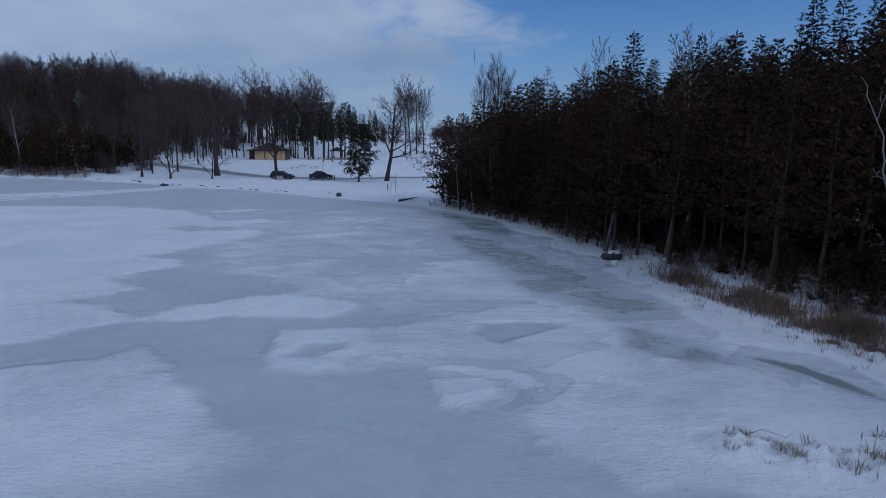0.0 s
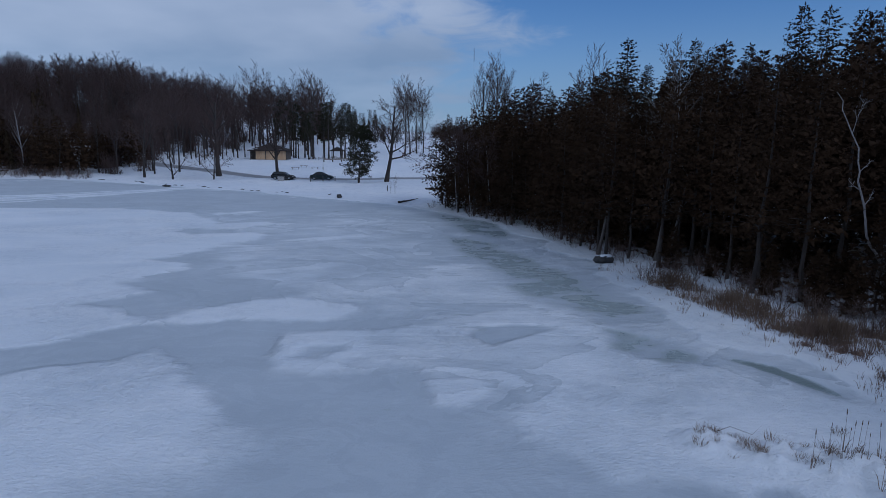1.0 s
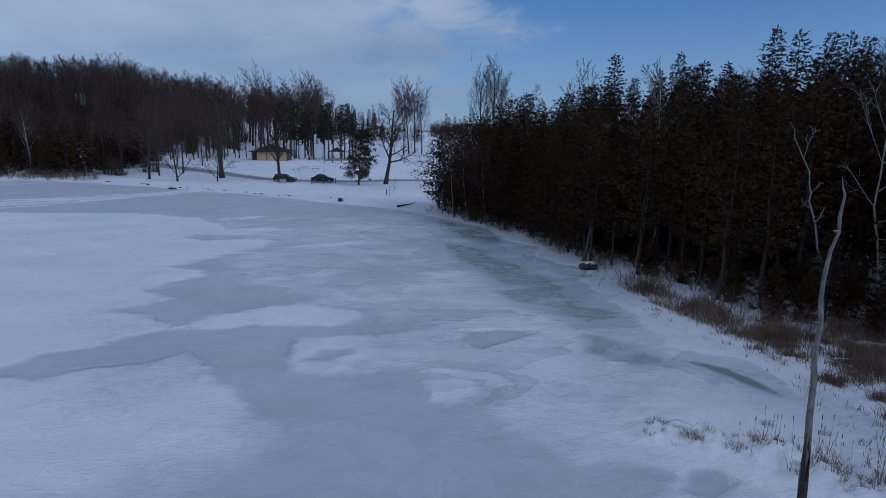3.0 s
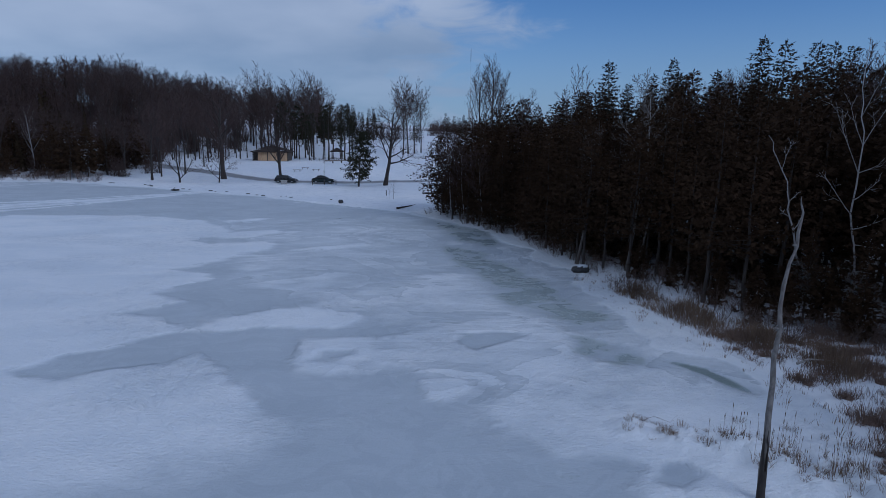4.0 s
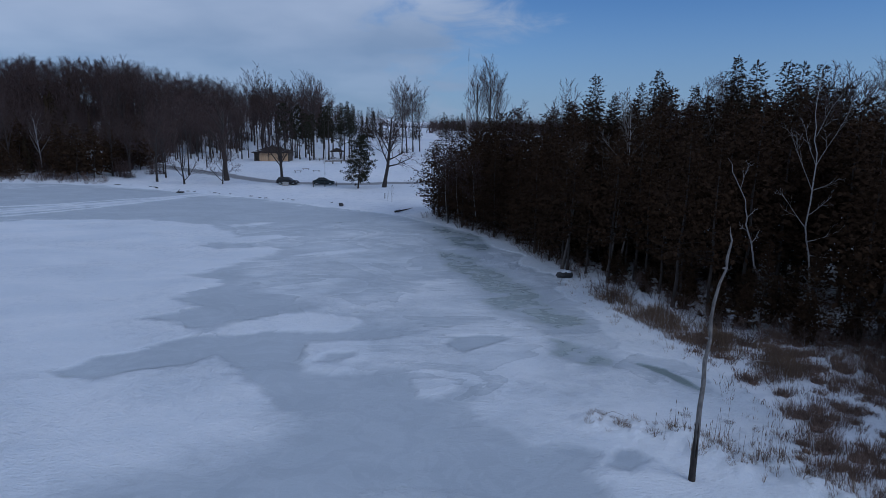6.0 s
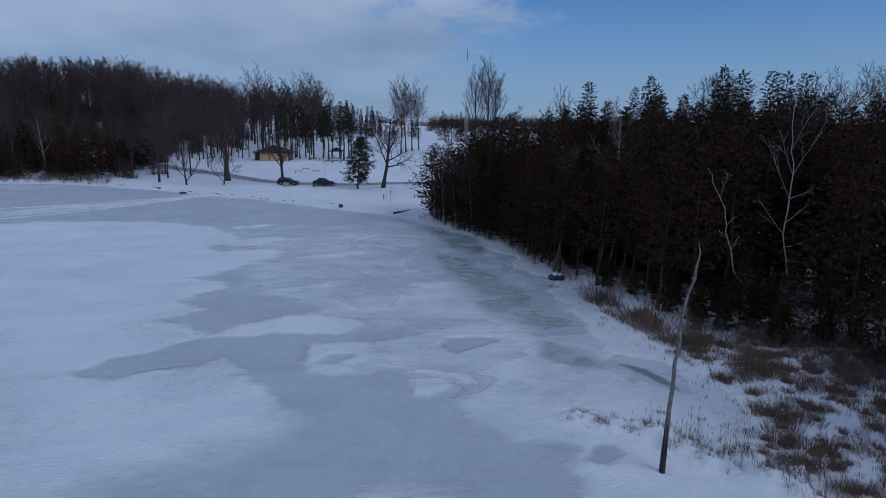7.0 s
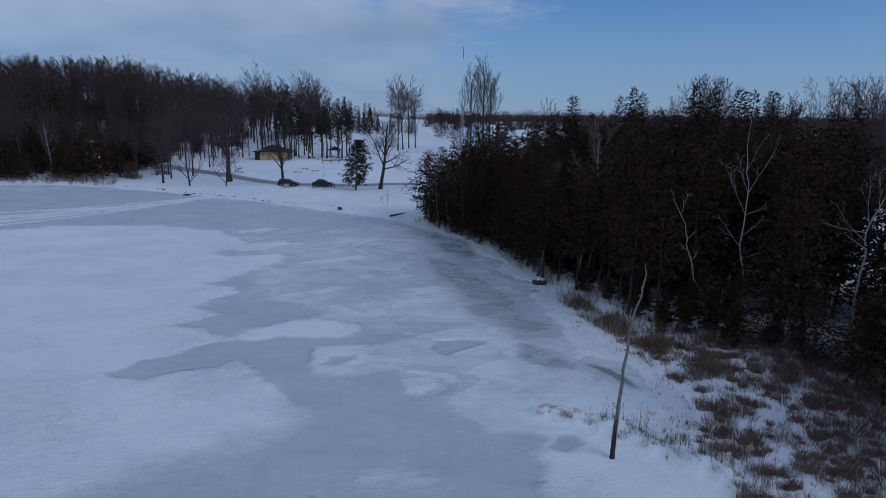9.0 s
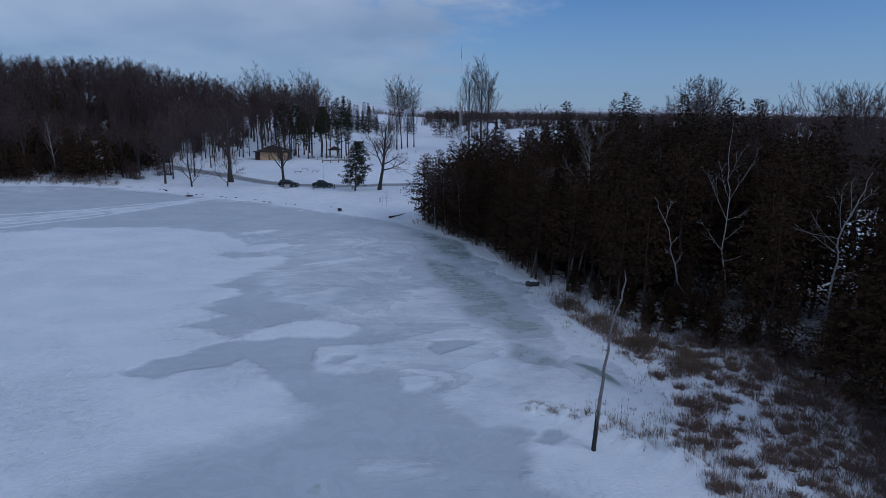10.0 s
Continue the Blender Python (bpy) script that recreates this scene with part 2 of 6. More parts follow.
def road_material():
    k = Nodes("slushy_asphalt")
    w = k.place((0.35, 1.2, 1))
    e = k.math("ADD", k.attr("edge"), k.math("MULTIPLY", k.math("SUBTRACT", k.noise(w, 1.2, 6, 0.65), 0.5), 1.1))
    n = k.noise(k.place(), 6.0, 4)
    tar = k.mix(n, (0.17, 0.17, 0.18), (0.30, 0.30, 0.31))
    col = k.mix(k.ramp(e, 0.32, 0.85), tar, (0.68, 0.71, 0.75))
    k.bump(n, 0.5, 0.03)
    return k.done(col, k.ramp(n, 0.3, 0.7, 0.45, 0.7))


SNOW = snow_material()
ICE = ice_material()
ROAD = road_material()
CEDAR = foliage("cedar_foliage", (0.031, 0.0190, 0.0115), (0.045, 0.027, 0.0155), (0.056, 0.032, 0.018))
SPRUCE = foliage("spruce_needles", (0.021, 0.016, 0.010), (0.036, 0.026, 0.016), (0.050, 0.031, 0.018))
PINE = foliage("pine_needles", (0.018, 0.020, 0.013), (0.034, 0.034, 0.020), (0.055, 0.041, 0.024))
BARK_GREY = bark("grey_bark", (0.075, 0.065, 0.058), (0.17, 0.15, 0.135))
BARK_DARK = bark("dark_bark", (0.028, 0.023, 0.021), (0.060, 0.050, 0.044))
BARK_BIRCH = bark("birch_bark", (0.22, 0.205, 0.20), (0.38, 0.36, 0.35), (0.10, 0.085, 0.075))
TWIG = plain("twig_bark", (0.043, 0.027, 0.024), (0.084, 0.055, 0.048), 0.85, 3.0, vary=0.5)
DEADWOOD = bark("weathered_dead_wood", (0.075, 0.067, 0.062), (0.23, 0.215, 0.205))
REED = plain("dry_reed", (0.115, 0.078, 0.053), (0.25, 0.178, 0.125), 0.8, 0.7, own=False, fine=9.0)
SEDGE = plain("dry_sedge", (0.115, 0.077, 0.061), (0.26, 0.183, 0.145), 0.85, 2.5, own=False, fine=14.0)
TWIG_RED = plain("shrub_twig", (0.075, 0.052, 0.045), (0.15, 0.11, 0.095), 0.85, 3.0)
CATTAIL = plain("cattail_head", (0.07, 0.042, 0.026), (0.13, 0.085, 0.05), 0.9, 20.0)
STONE = plain("shore_stone", (0.03, 0.03, 0.032), (0.085, 0.083, 0.082), 0.85, 3.0, bump=0.03)


# ---- meshes ----
class Geo:
    """Vertices and faces, gathered before they become one mesh."""

    def __init__(self):
        self.v, self.f = [], []

    def tube(self, pts, radii, sides=4, cap=False):
        base, n = len(self.v), len(pts)
        for i, p in enumerate(pts):
            d = (pts[min(i + 1, n - 1)] - pts[max(i - 1, 0)]).normalized()
            u = d.orthogonal().normalized() if abs(d.z) < 0.9 else (Vector((1, 0, 0)) - d * d.x).normalized()
            w = d.cross(u)
            for s in range(sides):
                a = 2 * math.pi * s / sides
                self.v.append(p + (u * math.cos(a) + w * math.sin(a)) * radii[i])
        for i in range(n - 1):
            for s in range(sides):
                a, b = base + i * sides + s, base + i * sides + (s + 1) % sides
                self.f.append((a, b, b + sides, a + sides))
        if cap:
            self.f.append(tuple(range(base + (n - 1) * sides, base + n * sides)))
            self.f.append(tuple(reversed(range(base, base + sides))))

    def ribbon(self, rng, pts, width):
        """A flat tapering twig."""
        base = len(self.v)
        d = pts[-1] - pts[0]
        s = d.cross(Vector((rng.gauss(0, 1), rng.gauss(0, 1), rng.gauss(0, 1)))).normalized() * width
        for p in pts[:-1]:
            self.v += [p - s, p + s]
            s = s * 0.75
        self.v.append(pts[-1])
        k = len(pts) - 1
        for i in range(k - 1):
            a = base + 2 * i
            self.f.append((a, a + 1, a + 3, a + 2))
        self.f.append((base + 2 * k - 2, base + 2 * k - 1, base + 2 * k))

    def box(self, c, size, m=None, taper=1.0):
        base = len(self.v)
        for z in (-0.5, 0.5):
            k = taper if z > 0 else 1.0
            for x, y in ((-0.5, -0.5), (0.5, -0.5), (0.5, 0.5), (-0.5, 0.5)):
                p = Vector((x * size[0] * k, y * size[1] * k, z * size[2]))
                self.v.append(Vector(c) + (m @ p if m else p))
        for q in ((3, 2, 1, 0), (4, 5, 6, 7), (0, 1, 5, 4), (1, 2, 6, 5), (2, 3, 7, 6), (3, 0, 4, 7)):
            self.f.append(tuple(base + i for i in q))

    def spray(self, p, d, side, length, width, droop):
        """A bent leaf of two triangles."""
        base = len(self.v)
        mid = p + d * (length * 0.45)
        self.v += [p, mid + side * width, p + d * length + Vector((0, 0, -droop)), mid - side * width]
        self.f += [(base, base + 1, base + 2), (base, base + 2, base + 3)]

    def frond(self, p, d, side, length, rng):
        """A feathered spray: a middle blade and two side blades."""
        base = len(self.v)
        w = side * length * 0.12
        droop = Vector((0, 0, -length * rng.uniform(0.0, 0.3)))
        k = rng.uniform(0.5, 0.8)
        self.v += [p - w, p + w, p + d * length + droop, p + d * (length * 0.2) + side * (length * 0.55) * k + d * (length * 0.4) + droop * 0.6, p + d * (length * 0.2) - side * (length * 0.55) * k + d * (length * 0.4) + droop * 0.6, p + d * (length * 0.42)]
        self.f += [(base, base + 1, base + 2), (base + 1, base + 5, base + 3), (base, base + 4, base + 5)]

    def blob(self, c, size, rng, rough=0.2, rings=5, sides=8):
        """An uneven boulder-like lump."""
        base = len(self.v)
        c = Vector(c)
        self.v.append(c + Vector((0, 0, -size[2])))
        for i in range(1, rings):
            th = math.pi * i / rings
            for s in range(sides):
                a = 2 * math.pi * s / sides
                k = 1 + rng.uniform(-rough, rough)
                self.v.append(c + Vector((math.sin(th) * math.cos(a) * size[0] * k, math.sin(th) * math.sin(a) * size[1] * k, -math.cos(th) * size[2] * k)))
        self.v.append(c + Vector((0, 0, size[2])))
        last = len(self.v) - 1
        for s in range(sides):
            t = (s + 1) % sides
            self.f.append((base, base + 1 + t, base + 1 + s))
            for i in range(rings - 2):
                a, b = base + 1 + i * sides + s, base + 1 + i * sides + t
                self.f.append((a, b, b + sides, a + sides))
            self.f.append((last - sides + s, last - sides + t, last))

    def arrays(self):
        """As numpy vertices and triangles."""
        tri = []
        for f in self.f:
            tri += [(f[0], f[i], f[i + 1]) for i in range(1, len(f) - 1)]
        return np.array([tuple(p) for p in self.v]), np.array(tri)


def mesh(name, geo, material, smooth=False):
    me = bpy.data.meshes.new(name)
    me.from_pydata([tuple(p) for p in geo.v], [], geo.f)
    me.materials.append(material)
    if smooth:
        me.polygons.foreach_set("use_smooth", [True] * len(me.polygons))
    me.update()
    return me


def array_mesh(name, v, f, material, smooth=False):
    """A mesh from numpy arrays; f holds triangles or quads."""
    me = bpy.data.meshes.new(name)
    v, f = np.asarray(v, dtype=np.float32), np.asarray(f, dtype=np.int32)
    me.vertices.add(len(v))
    me.vertices.foreach_set("co", v.ravel())
    me.loops.add(f.size)
    me.loops.foreach_set("vertex_index", f.ravel())
    me.polygons.add(len(f))
    me.polygons.foreach_set("loop_start", np.arange(0, f.size, f.shape[1], dtype=np.int32))
    if smooth:
        me.polygons.foreach_set("use_smooth", np.ones(len(f), dtype=bool))
    me.materials.append(material)
    me.update(calc_edges=True)
    me.validate()
    return me


def part(name, geo, material, parent, label="", smooth=False):
    ob = new(name, mesh(name, geo, material, smooth))
    ob.parent = parent
    if label:
        ob["label"] = label
    return ob


def at(x, y, z=0.0, turn=0.0, size=1.0, lean=0.0, tall=1.0):
    return pose(x, y, z, lean, 0, turn) @ Matrix.Diagonal((size, size, size * tall, 1))


# ---- the lie of the land ----
def hashed(i, j, seed):
    n = (i.astype(np.int64) * 374761393 + j.astype(np.int64) * 668265263 + seed * 974634777) & 0x7FFFFFFF
    n = ((n ^ (n >> 13)) * 1274126177) & 0x7FFFFFFF
    return ((n ^ (n >> 16)) & 0xFFFF) / 65535.0


def vnoise(x, y, seed=0):
    i, j = np.floor(x), np.floor(y)
    u, v = x - i, y - j
    u, v = u * u * (3 - 2 * u), v * v * (3 - 2 * v)
    a, b = hashed(i, j, seed), hashed(i + 1, j, seed)
    c, d = hashed(i, j + 1, seed), hashed(i + 1, j + 1, seed)
    return (a * (1 - u) + b * u) * (1 - v) + (c * (1 - u) + d * u) * v


def fbm(x, y, octaves=4, seed=0):
    s, a, k = 0.0, 0.5, 1.0
    for o in range(octaves):
        s = s + a * vnoise(x * k, y * k, seed + o * 17)
        a, k = a * 0.5, k * 2.03
    return s / (1 - 0.5 ** octaves)


def ss(lo, hi, x):
    t = np.clip((x - lo) / (hi - lo), 0, 1)
    return t * t * (3 - 2 * t)


def signed(poly, x, y):
    """Distance to a closed outline, negative inside."""
    best, odd = np.full(np.shape(x), 1e9), np.zeros(np.shape(x), dtype=bool)
    for (ax, ay), (bx, by) in zip(poly, poly[1:] + poly[:1]):
        ex, ey = bx - ax, by - ay
        t = np.clip(((x - ax) * ex + (y - ay) * ey) / (ex * ex + ey * ey), 0, 1)
        best = np.minimum(best, (x - ax - t * ex) ** 2 + (y - ay - t * ey) ** 2)
        if ay != by:
            odd ^= ((ay > y) != (by > y)) & (x < ex * (y - ay) / (by - ay) + ax)
    return np.where(odd, -1, 1) * np.sqrt(best)


LAKE = [(25, -70), (19, -25), (16.5, -5), (16.3, 6), (17, 14), (17, 20), (15.6, 26), (14.6, 34), (13.7, 43), (12, 50), (10.8, 57),
        (7.3, 63), (3, 72.5), (-1, 79), (-10.5, 86.5), (-23, 96), (-35, 104), (-49, 112), (-64, 120.5), (-79, 123.5), (-95, 122),
        (-120, 112), (-150, 85), (-165, 40), (-160, -20), (-120, -80), (-40, -110)]


def shore(x, y):
    w = 0.5
    x, y = np.asarray(x, dtype=float), np.asarray(y, dtype=float)
    return signed(LAKE, x + w * (fbm(x * 0.35, y * 0.35, 3, 5) - 0.5) * 2, y + w * (fbm(x * 0.35, y * 0.35, 3, 9) - 0.5) * 2)


def land(x, y, d=None):
    """Height of the ground."""
    x, y = np.asarray(x, dtype=float), np.asarray(y, dtype=float)
    d = shore(x, y) if d is None else d
    h = -0.6 * ss(0, -3, d) + 0.02 + 0.3 * ss(-0.3, 3.5, d) + 0.4 * ss(4, 22, d) + 0.5 * ss(18, 40, d)
    h = h + 1.7 * ss(122, 172, y) + 10.5 * np.clip((y - 205) / 230, 0, 1) ** 0.9
    h = h + 13.0 * ss(35, 125, -x) * ss(135, 215, y)
    h = h + 3.0 * ss(10, 45, -x) * ss(205, 260, y) * ss(80, 40, -x)
    out = np.clip(d, 0, 3) / 3
    return h + out * (0.28 * (fbm(x * 0.22, y * 0.22, 4, 3) - 0.5) + 0.8 * (fbm(x * 0.03, y * 0.03, 3, 21) - 0.5) * ss(15, 60, d))


TABLE_X, TABLE_Y = np.arange(-270, 200.5, 0.5), np.arange(-20, 340.5, 0.5)
table_gx, table_gy = np.meshgrid(TABLE_X, TABLE_Y)
TABLE_D = shore(table_gx, table_gy)
TABLE_H = land(table_gx, table_gy, TABLE_D)


def looked_up(table, x, y):
    """Bilinear reading of a table of the land, or None outside it."""
    u, v = (x + 270) * 2, (y + 20) * 2
    i, j = int(u), int(v)
    if u < 0 or v < 0 or i >= len(TABLE_X) - 1 or j >= len(TABLE_Y) - 1:
        return None
    u, v = u - i, v - j
    return float((table[j, i] * (1 - u) + table[j, i + 1] * u) * (1 - v) + (table[j + 1, i] * (1 - u) + table[j + 1, i + 1] * u) * v)


def height(x, y):
    h = looked_up(TABLE_H, x, y)
    return float(land(np.array([x]), np.array([y]))[0]) if h is None else h


def inland(x, y):
    """Distance from the water's edge, negative on the lake."""
    d = looked_up(TABLE_D, x, y)
    return float(shore(np.array([x]), np.array([y]))[0]) if d is None else d


def spaced(stops):
    """Grid lines: (start, step) pairs up to the last stop."""
    out = []
    for (a, step), (b, _) in zip(stops, stops[1:]):
        n = max(1, round((b - a) / step))
        out += list(np.linspace(a, b, n, endpoint=False))
    return np.array(out + [stops[-1][0]])


def sheet(xs, ys):
    gx, gy = np.meshgrid(xs, ys)
    nx, ny = len(xs), len(ys)
    i = np.arange(nx * ny).reshape(ny, nx)
    f = np.stack([i[:-1, :-1], i[:-1, 1:], i[1:, 1:], i[1:, :-1]], -1).reshape(-1, 4)
    return gx.ravel(), gy.ravel(), f


def float_attr(me, name, values):
    me.attributes.new(name, "FLOAT", "POINT").data.foreach_set("value", np.asarray(values, dtype=np.float32))


gx, gy, gf = sheet(spaced([(-3200, 400), (-800, 60), (-320, 10), (-140, 1.6), (8, 0.5), (40, 1.5), (110, 12), (350, 60), (900, 400), (3200, 1)]),
                   spaced([(-1500, 300), (-300, 30), (-60, 4), (-6, 0.5), (45, 1.0), (140, 1.5), (240, 5), (460, 30), (900, 300), (4400, 1)]))
gd = shore(gx, gy)
gz = land(gx, gy, gd)
# distant wooded ridge
gz = gz + 26 * ss(900, 2200, np.hypot(gx, gy)) * (0.6 + 0.8 * fbm(gx * 0.0012, gy * 0.0012, 3, 40))
ground_mesh = array_mesh("ground", np.stack([gx, gy, gz], 1), gf, SNOW, True)
float_attr(ground_mesh, "litter", 0.9 * ss(3.5, 9.0, gd) * np.maximum(ss(20, 28, gy), ss(11, 14, gd)) * ss(60, 30, gd) * ss(6, 16, gx) * ss(95, 80, gy) + ss(-60, -75, gx) * ss(1, 6, gd) * 0.8)
ground = tagged(new("ground", ground_mesh), "snow-covered shore and rising park land", "ground", kind="structure")

# ---- the frozen lake ----
SNOW_WEST = [(-110, 69.2), (-54.6, 67.0), (-49.3, 71.0), (-41.7, 71.6), (-36.1, 71.8), (-31.0, 71.0), (-25.1, 67.7), (-21.4, 62.7), (-18.9, 58.8),
             (-15.0, 60.6), (-13.6, 58.9), (-16.0, 55.6), (-22.6, 55.2), (-19.0, 51.7), (-13.7, 54.1), (-12.5, 52.0), (-13.2, 48.8), (-15.5, 46.0),
             (-16.9, 42.6), (-18.7, 40.9), (-15.2, 39.5), (-14.3, 37.8), (-15.9, 35.2), (-16.5, 33.3), (-14.0, 31.6), (-16.6, 29.6), (-16.7, 28.8),
             (-12.3, 27.0), (-12.1, 25.8), (-13.9, 23.2), (-14.8, 21.7), (-16.4, 20.4), (-17.2, 19.9), (-30, 19), (-60, 30), (-110, 35)]
SNOW_NEAR = [(-30, 21), (-17.2, 19.7), (-14.7, 18.9), (-12.6, 19.9), (-10.5, 21.2), (-9.2, 22.1), (-7.8, 20.6), (-6.6, 18.8), (-5.0, 16.6), (-5.2, 13.8), (-6.9, 12.1),
             (-8.9, 11.1), (-10.1, 10.4), (-12.1, 8.9), (-12.8, 7.7), (-14, 5), (-18, -10), (-110, -40), (-110, 40)]
PATCH = [(-12.2, 25.9), (-10.3, 27.5), (-8.5, 29.2), (-5.9, 30.0), (-3.0, 29.3), (-2.4, 27.8), (-3.3, 25.9), (-7.7, 25.7)]
RING = [(-5.6, 21.7), (-4.9, 23.7), (-2.7, 25.0), (-1.0, 24.6), (-1.0, 21.6), (-2.2, 20.2), (-4.3, 19.8)]
RING_EYE = [(-4.4, 21.5), (-3.6, 22.7), (-2.0, 22.9), (-1.8, 21.9), (-3.0, 20.9)]
SPOT = [(0.7, 18.0), (1.0, 19.1), (2.3, 19.3), (3.3, 18.7), (3.2, 17.6), (2.5, 16.7), (1.1, 16.8)]
EAST = [(-1.5, 21.7), (-0.2, 25.4), (4.1, 27.8), (7.3, 28.1), (9.4, 26.1), (11.1, 22.7), (12.6, 20.3), (14.4, 17.0), (14.5, 14.7), (12.5, 9.9),
        (8.6, 11.6), (7.2, 12.6), (5.7, 12.8), (3.9, 14.8), (4.4, 18.0), (3.1, 20.2), (0.4, 20.2)]
BARE = [(2.9, 24.2), (3.4, 25.3), (5.3, 25.8), (7.0, 25.2), (4.8, 23.6), (3.7, 22.7)]
GREEN = [(2.8, 53.1), (6.3, 49.0), (8.8, 42.3), (10.5, 37.8), (11.0, 32.7), (12.1, 28.6), (11.5, 26.8), (9.9, 26.1), (8.6, 28.0), (6.6, 31.2), (5.1, 37.8), (4.2, 44.0)]
STREAK = [(9.3, 25.5), (10.9, 23.8), (12.5, 21.8), (11.7, 20.7), (9.9, 21.2), (8.3, 22.7)]
WEDGE = [(12.9, 21.2), (13.6, 20.9), (14.4, 20.3), (14.9, 19.0), (15.0, 17.5), (14.4, 18.4), (13.8, 19.7), (13.2, 20.6)]
WET_NORTH = [(2.6, 70.0), (6.0, 66.5), (9.3, 60.4), (9.0, 52), (6.8, 50), (4.0, 58.3)]
SOUTH_EAST = [(7.5, 10.0), (7.8, 8.5), (7.9, 7.1), (8.8, 6.0), (9.6, 4.0), (10, -12), (26, -12), (19.9, 10.7), (18.3, 12.8), (17.8, 17.0), (14.9, 17.0), (11.2, 16.3), (8.1, 12.3)]
HOLLOW = [(7.8, 11.1), (8.6, 11.9), (9.6, 11.7), (9.9, 10.9), (8.6, 10.4)]
PALE = [(-1.0, 8.7), (0.6, 9.4), (2.5, 9.7), (3.1, 8.8), (2.2, 7.7), (0.2, 7.4)]
STRIP_A = [(-10.5, 49.3), (-7.3, 51.5), (-4.2, 53.0), (-4.0, 51.0), (-7.6, 49.1)]
STRIP_B = [(-22.4, 67.8), (-17.9, 70.5), (-18.1, 67.9), (-21.7, 66.6)]
STRIP_C = [(0.5, 38.2), (3.0, 39.8), (6.3, 39.4), (5.6, 38.4), (2.4, 38.0)]

INLET = [(-17.3, 20.0), (-13.9, 23.3), (-11.9, 25.9), (-2.8, 26.0), (-0.3, 27.2), (0.2, 25.4), (-5.1, 24.7), (-5.6, 21.7), (-4.3, 19.4), (0.4, 19.8), (-1.1, 16.5), (-3.6, 15.1), (-5.1, 16.2), (-6.9, 18.2), (-7.8, 20.6), (-9.3, 22.0), (-12.7, 19.9), (-14.7, 18.9)]
NORTH_GREY = [(-18.6, 40.9), (-14.2, 37.0), (-16.6, 33.4), (-13.9, 31.7), (-16.5, 29.3), (-12.3, 27.1), (-8.5, 29.5), (-6.1, 31.3), (-11.4, 36.1), (-15.0, 44.1)]
POOL = [(-5.6, 14.9), (-1.2, 17.2), (0.4, 20.0), (3.0, 17.4), (3.5, 15.0), (5.7, 12.6), (7.7, 12.0), (7.6, 10.0), (7.9, 8.0), (8.5, 6.0), (10, -12), (-14, -12), (-11.5, 7.5), (-8.9, 10.4), (-6.2, 12.3)]

ix, iy, jf = sheet(spaced([(-170, 6), (-112, 0.7), (-30, 0.3), (7.5, 0.12), (18.5, 0.5), (20, 1.0), (30, 1)]), spaced([(-112, 8), (-16, 0.8), (2, 0.25), (6, 0.12), (16, 0.25), (60, 0.6), (100, 1.0), (128, 1)]))
iy_d = shore(ix, iy)
wx = ix + 0.9 * (fbm(ix * 0.4, iy * 0.5, 5, 71) - 0.5) * 2
wy = iy + 0.9 * (fbm(ix * 0.4, iy * 0.5, 5, 77) - 0.5) * 2
cover = 0.42 + 0.5 * (fbm(ix * 0.16, iy * 0.24, 5, 51) - 0.5)
wet = np.zeros_like(cover)


def lay(field, poly, value, edge, x=wx, y=wy):
    return field + (value - field) * ss(edge, -edge, signed(poly, x, y))


cover = lay(cover, [(-100, 95), (-66, 114), (-46, 108), (-30, 98), (-14, 86), (-3, 78), (-6, 70), (-20, 68), (-36, 73), (-60, 70), (-100, 75)], 0.2, 2.5)
cover = lay(cover, POOL, 0.13, 2.2)
cover = lay(cover, NORTH_GREY, 0.16, 1.2)
for outline, value, edge in ((EAST, 0.66, 0.3), (SNOW_WEST, 1.0, 0.8), (SNOW_NEAR, 0.95, 4.2), (PATCH, 0.84, 0.45), (RING, 0.78, 0.28),
                             (INLET, 0.10, 0.5), (RING_EYE, 0.28, 0.4), (SPOT, 0.76, 0.35), (SOUTH_EAST, 0.98, 0.8), (HOLLOW, 0.14, 0.4), (PALE, 0.58, 1.1), (STRIP_A, 0.85, 0.6),
                             (STRIP_B, 0.85, 0.8), (STRIP_C, 0.62, 0.6)):
    cover = lay(cover, outline, value, edge)
# snowmobile trails
for trail, value, wide in (([(-36, 108), (-44.5, 95), (-52, 86), (-64, 78), (-105, 55)], 0.8, 0.7), ([(-35, 107), (-43, 92), (-49.5, 80), (-58, 70), (-100, 40)], 0.75, 0.9),
                           ([(-36, 107.5), (-46, 91), (-56, 79.5), (-100, 50)], 0.6, 3.2), ([(-33, 106), (-28, 108)], 0.9, 1.5),
                           ([(-38, 104), (-55, 88), (-74, 76.5), (-110, 58)], 0.85, 0.5), ([(-40, 99), (-60, 80), (-106, 47)], 0.9, 0.45), ([(-42, 95), (-62, 76), (-106, 44)], 0.85, 0.5),
                           ([(-48, 90), (-68, 81), (-112, 66)], 0.75, 0.6), ([(-44, 90), (-57, 75.5), (-98, 46)], 0.9, 0.6)):
    near = np.abs(signed(trail + trail[-2:0:-1], ix + 0.3 * (wx - ix), iy + 0.3 * (wy - iy)))
    cover = np.maximum(cover, value * ss(wide, wide * 0.35, near))
